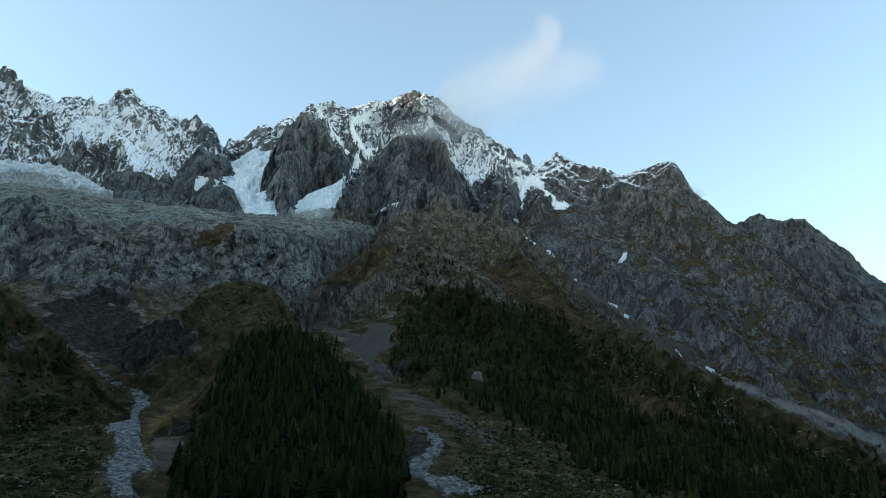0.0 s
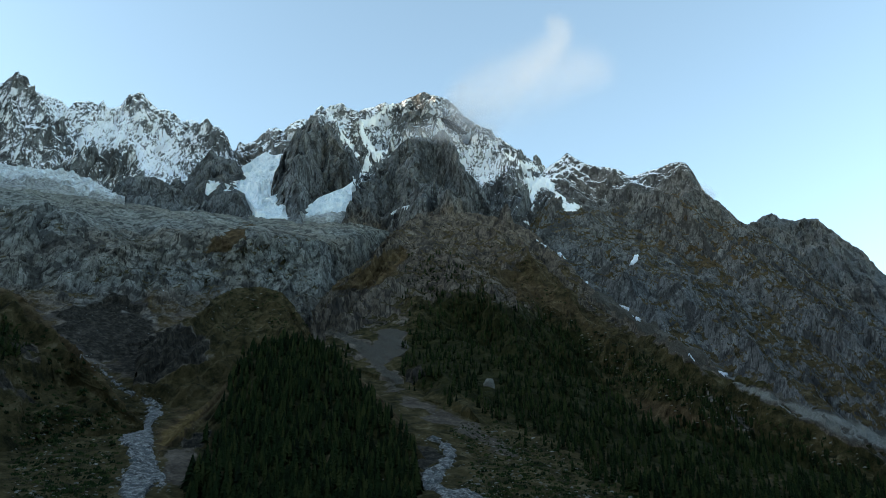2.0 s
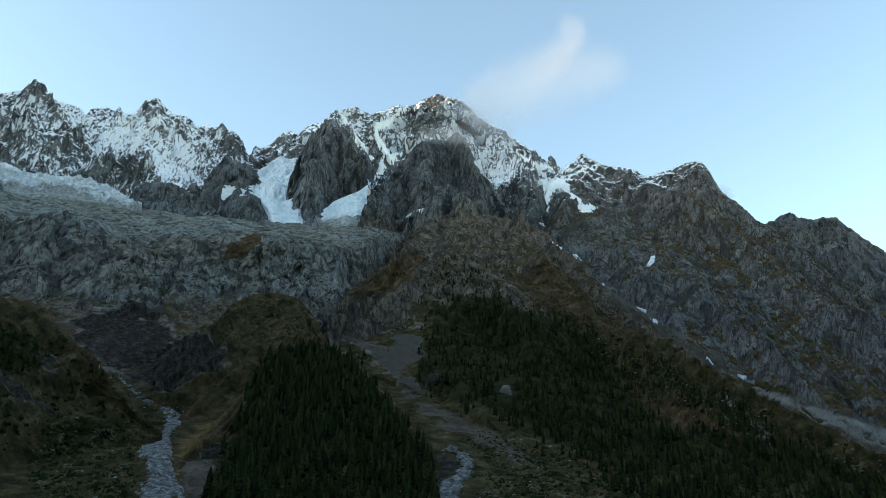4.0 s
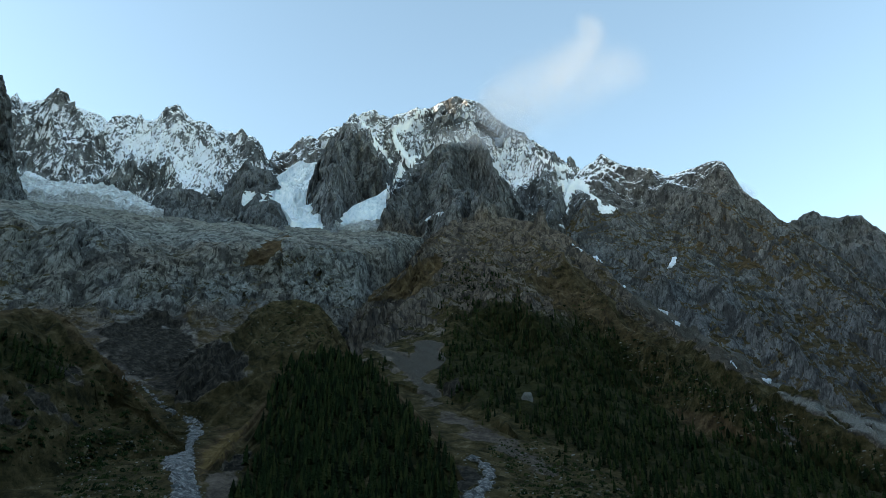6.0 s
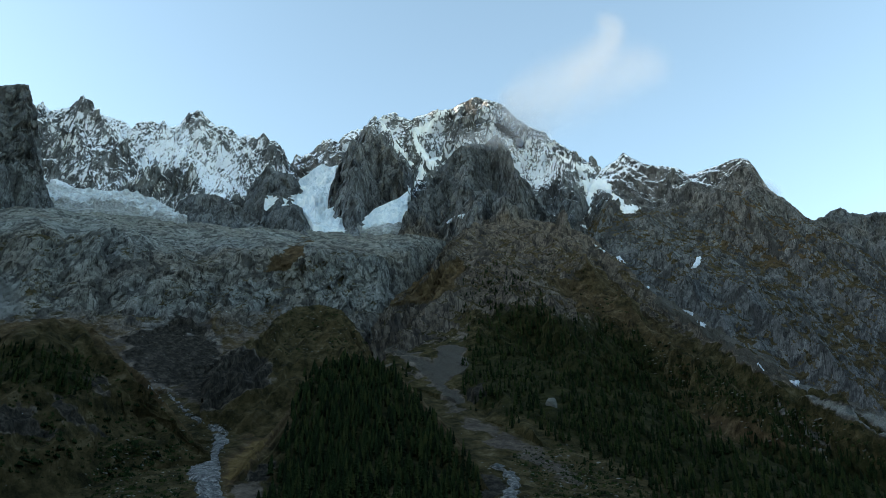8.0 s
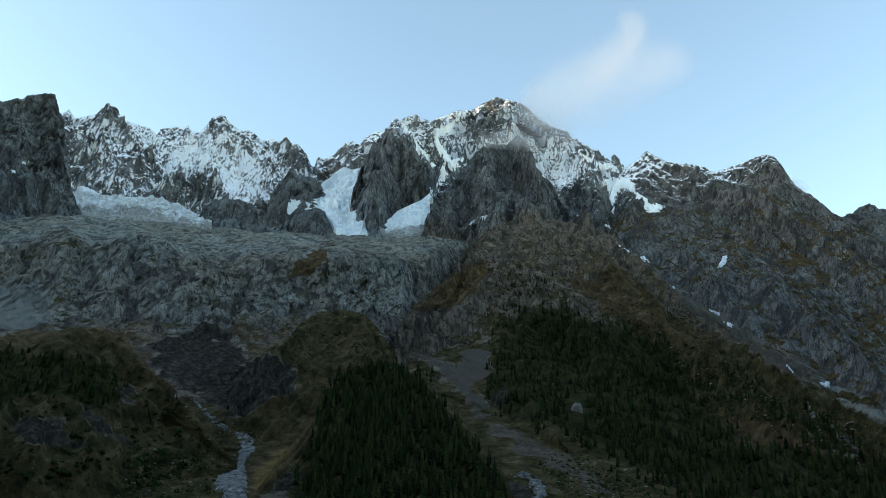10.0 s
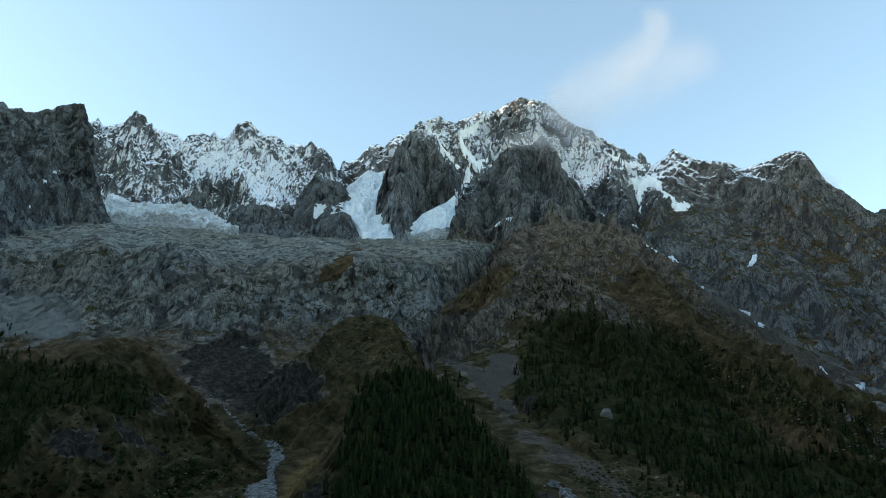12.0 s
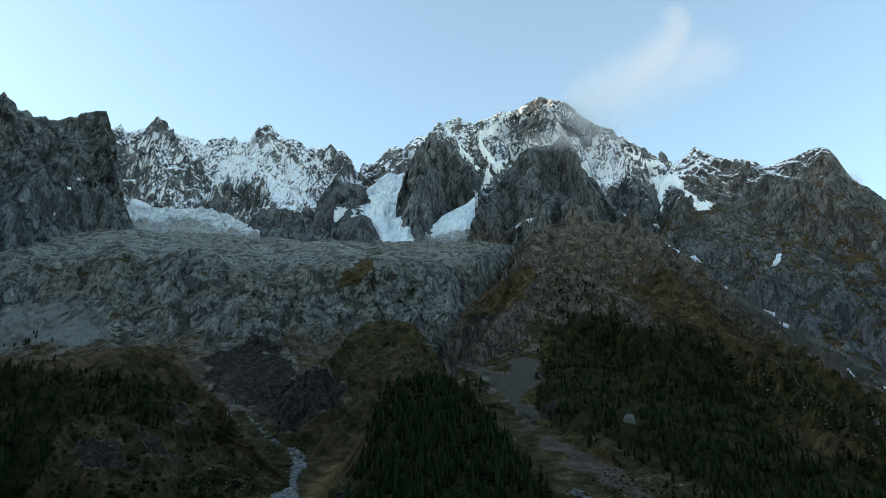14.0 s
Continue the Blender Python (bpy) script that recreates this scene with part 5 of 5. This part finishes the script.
BOULDERS, BUSHES, GRANITE = [boulder_shape(s) for s in range(6)], [bush_shape(90 + s) for s in range(5)], boulder_material()
outcrop(2.55, 13.9, 8.5, 3, "pale rock outcrop standing among dark conifers")
FAN = [(-0.6, 11.0), (2.3, 11.6), (6.8, 9.9), (11.0, 7.3), (16.1, 5.2), (26.3, 4.7), (12.3, 5.1), (1.4, 5.2), (0.6, 6.9), 
        (1.1, 9.2)]
MEADOW = [(-29.7, 10.5), (-26.6, 11.8), (-23.0, 11.1), (-23.1, 9.6), (-23.2, 8.1), (-23.2, 5.0), (-28.5, 4.8)]
SLOPE = [(2.9, 20.1), (7.7, 19.2), (11.8, 16.9), (16.4, 14.2), (21.6, 11.2), (26.4, 8.3), (28.5, 6.1), (24.3, 8.1), (18.6, 10.6), 
        (13.0, 12.9), (9.2, 16.6)]
ALP_TOP = [(-18.8, 18.2), (-17.7, 19.6), (-14.9, 20.3), (-12.8, 19.9), (-10.9, 18.2), (-12.1, 16.9), (-16.2, 17.0), (-18.2, 17.2)]
CRAG = [(-3.8, 25.1), (0.7, 25.5), (5.3, 24.2), (9.5, 20.7), (11.9, 18.1), (7.7, 19.2), (2.9, 20.5), (-1.1, 20.6), (-4.2, 20.9)]
strewn("scrub", BUSHES, scatter(FAN, 2200, 81), 0.9, 4.0, 82, NEEDLE_FAR, "low dark scrub on the stony fan", "bushes", flat=1.2)
strewn("scrub", BUSHES, scatter(MEADOW, 1500, 83), 0.9, 4.0, 84, NEEDLE_FAR, "low dark scrub beside the stream", "bushes", flat=1.2)
strewn("scrub", BUSHES, scatter(SLOPE, 900, 85), 1.5, 5.0, 86, NEEDLE_FAR, "dark scrub on the dry slope", "bushes", flat=1.2)
strewn("scrub", BUSHES, scatter([(-45.7, 15.4), (-41.2, 16.3), (-34.4, 16.6), (-30.6, 16.6), (-27.4, 15.3), (-24.9, 13.5), (-23.5, 11.3), (-26.0, 9.7), 
        (-44.0, 8.5)], 800, 103, SLIPS), 1.2, 5.0, 104, NEEDLE_FAR, "dark scrub thickets on the valley bank", "bushes", flat=1.2)
strewn("scrub", BUSHES, scatter(ALP_TOP, 160, 87), 1.5, 4.5, 88, NEEDLE_FAR, "scattered bushes on the meadow shelf", "bushes", flat=1.2)
strewn("scrub", BUSHES, scatter(CRAG, 260, 93), 1.5, 5.0, 94, NEEDLE_FAR, "sparse bushes on the rocky spur", "bushes", flat=1.2)
strewn("boulders", BOULDERS, scatter(FAN, 900, 89), 0.4, 3.2, 90, GRANITE, "pale boulders strewn over the fan", "rocks")
strewn("boulders", BOULDERS, scatter(MEADOW, 500, 91), 0.4, 3.0, 92, GRANITE, "pale boulders strewn over the meadow", "rocks")
strewn("boulders", BOULDERS, scatter(SLOPE, 900, 95), 0.6, 3.4, 96, GRANITE, "pale rocks strewn over the dry slope", "rocks")
strewn("boulders", BOULDERS, scatter(ALP_TOP, 160, 97), 0.6, 3.5, 98, GRANITE, "pale rocks strewn over the meadow shelf", "rocks")
strewn("boulders", BOULDERS, np.concatenate([scatter(STREAM_BED, 700, 99), scatter(STREAM_UPPER, 250, 100), scatter(STREAM_SIDE, 500, 101)]), 0.4, 2.6, 102, GRANITE,
       "grey boulders crowding the stream beds", "rocks")


# ---- cloud ----
def cloud_material(name, thick, metres, seed):
    """Thin mist: a white scattering surface that is open where the mist is thin."""
    k = Nodes(name)
    k.co = k.t.nodes.new("ShaderNodeTexCoord").outputs["Object"]
    wisps = k.noise(metres, 8, 0.6, (1, 1, 1))
    body = k.attr("body")
    a = k.math("MULTIPLY", k.span(k.math("ADD", body, k.math("MULTIPLY", k.math("SUBTRACT", wisps, 0.5), k.math("MULTIPLY", body, 1.2))), 0.0, 0.9), thick, True)
    k.t.nodes.remove(k.b)
    white = k.t.nodes.new("ShaderNodeBsdfDiffuse")
    white.inputs["Color"].default_value = (0.93, 0.91, 0.96, 1)
    glow = k.t.nodes.new("ShaderNodeBsdfTranslucent")
    glow.inputs["Color"].default_value = (0.93, 0.91, 0.96, 1)
    both, mixed = k.t.nodes.new("ShaderNodeMixShader"), k.t.nodes.new("ShaderNodeMixShader")
    clear = k.t.nodes.new("ShaderNodeBsdfTransparent")
    k.t.links.new(white.outputs[0], both.inputs[1]), k.t.links.new(glow.outputs[0], both.inputs[2])
    k.t.links.new(a, mixed.inputs[0])
    k.t.links.new(clear.outputs[0], mixed.inputs[1]), k.t.links.new(both.outputs[0], mixed.inputs[2])
    k.t.links.new(mixed.outputs[0], k.t.nodes["Material Output"].inputs["Surface"])
    return k.m


def cloud(name, spine, layers, depth, thick, metres, label, top=1.0):
    """Smooth sheets that face the camera, one behind another, round a spine of (bearing, elevation, distance, half
    width in degrees).
    """
    q = np.array(spine, float)
    mat = cloud_material("cloud_veil", thick, metres, 1)
    thing = tagged(new(name), label, "cloud")
    for n in range(layers):
        bs = np.arange(q[:, 0].min() - q[:, 3].max(), q[:, 0].max() + q[:, 3].max(), 0.12)
        es = np.arange(q[:, 1].min() - q[:, 3].max(), q[:, 1].max() + q[:, 3].max(), 0.12)
        b, e = np.meshgrid(bs, es, indexing="ij")
        dens = np.zeros(b.shape)
        for s in np.linspace(0, len(q) - 1, 8 * len(q)):
            x, y, _, w = (np.interp(s, np.arange(len(q)), q[:, k]) for k in range(4))
            dens += np.exp(-3.2 * ((b - x) ** 2 + (e - y) ** 2) / w ** 2)
        best = 1 - np.exp(-0.3 * dens)
        d = q[:, 2].mean() - depth * n / max(layers - 1, 1) + 0 * b
        p = polar(b, d * np.cos(np.radians(e)), d * np.sin(np.radians(e)))
        soft = best * (0.8 + 0.5 * fbm(p, 420, 4, seed=70 + n))
        soft = soft * (1 + (top - 1) * step(e, q[:, 1].min(), q[:, 1].max()))
        veil = grid_mesh("veil", p, mat, {"body": np.clip(soft, 0, 1)}, best > 0.004, smooth=True)
        veil.parent = thing
    return thing


cloud("cloud", [(8.91, 39.33, 4300, 0.8), (10.06, 38.72, 4300, 1.1), (9.21, 37.88, 4300, 1.3), (7.63, 36.91, 4300, 1.7), (5.58, 36.06, 4280, 2.1), (3.55, 35.13, 4260, 2.4),
                (1.79, 34.45, 4250, 2.1), (0.08, 34.34, 4240, 1.3)], 3, 160, 0.21, 220, "thin pinkish-white cloud plume streaming from the summit", 0.55)
cloud("cloud", [(0.75, 33.2, 4250, 1.4), (2.7, 33.5, 4250, 2.0), (5.15, 34.1, 4280, 2.4), (8.14, 35.1, 4300, 2.4), (11.1, 35.9, 4320, 2.1), (13.3, 35.6, 4320, 1.5)], 2, 120, 0.15, 300,
      "faint veil of mist beside the summit plume")
cloud("cloud", [(-1.6, 33.9, 3600, 0.6), (0.26, 33.13, 3600, 1.0), (1.66, 32.25, 3600, 1.2), (3.4, 32.0, 3600, 1.2)], 2, 60, 0.2, 200, "soft mist hanging on the lee side of the summit")
cloud("cloud", [(-4.0, 31.9, 3380, 0.6), (-2.1, 32.3, 3360, 0.8), (-0.9, 32.1, 3350, 0.9), (0.6, 31.3, 3350, 0.8)], 3, 60, 0.23, 160, "wisp of mist across the top of the rock pyramid")
cloud("cloud", [(19.7, 26.6, 3450, 0.4), (20.4, 25.8, 3440, 0.5)], 2, 40, 0.22, 120, "tiny wisp of mist behind the domed crest")
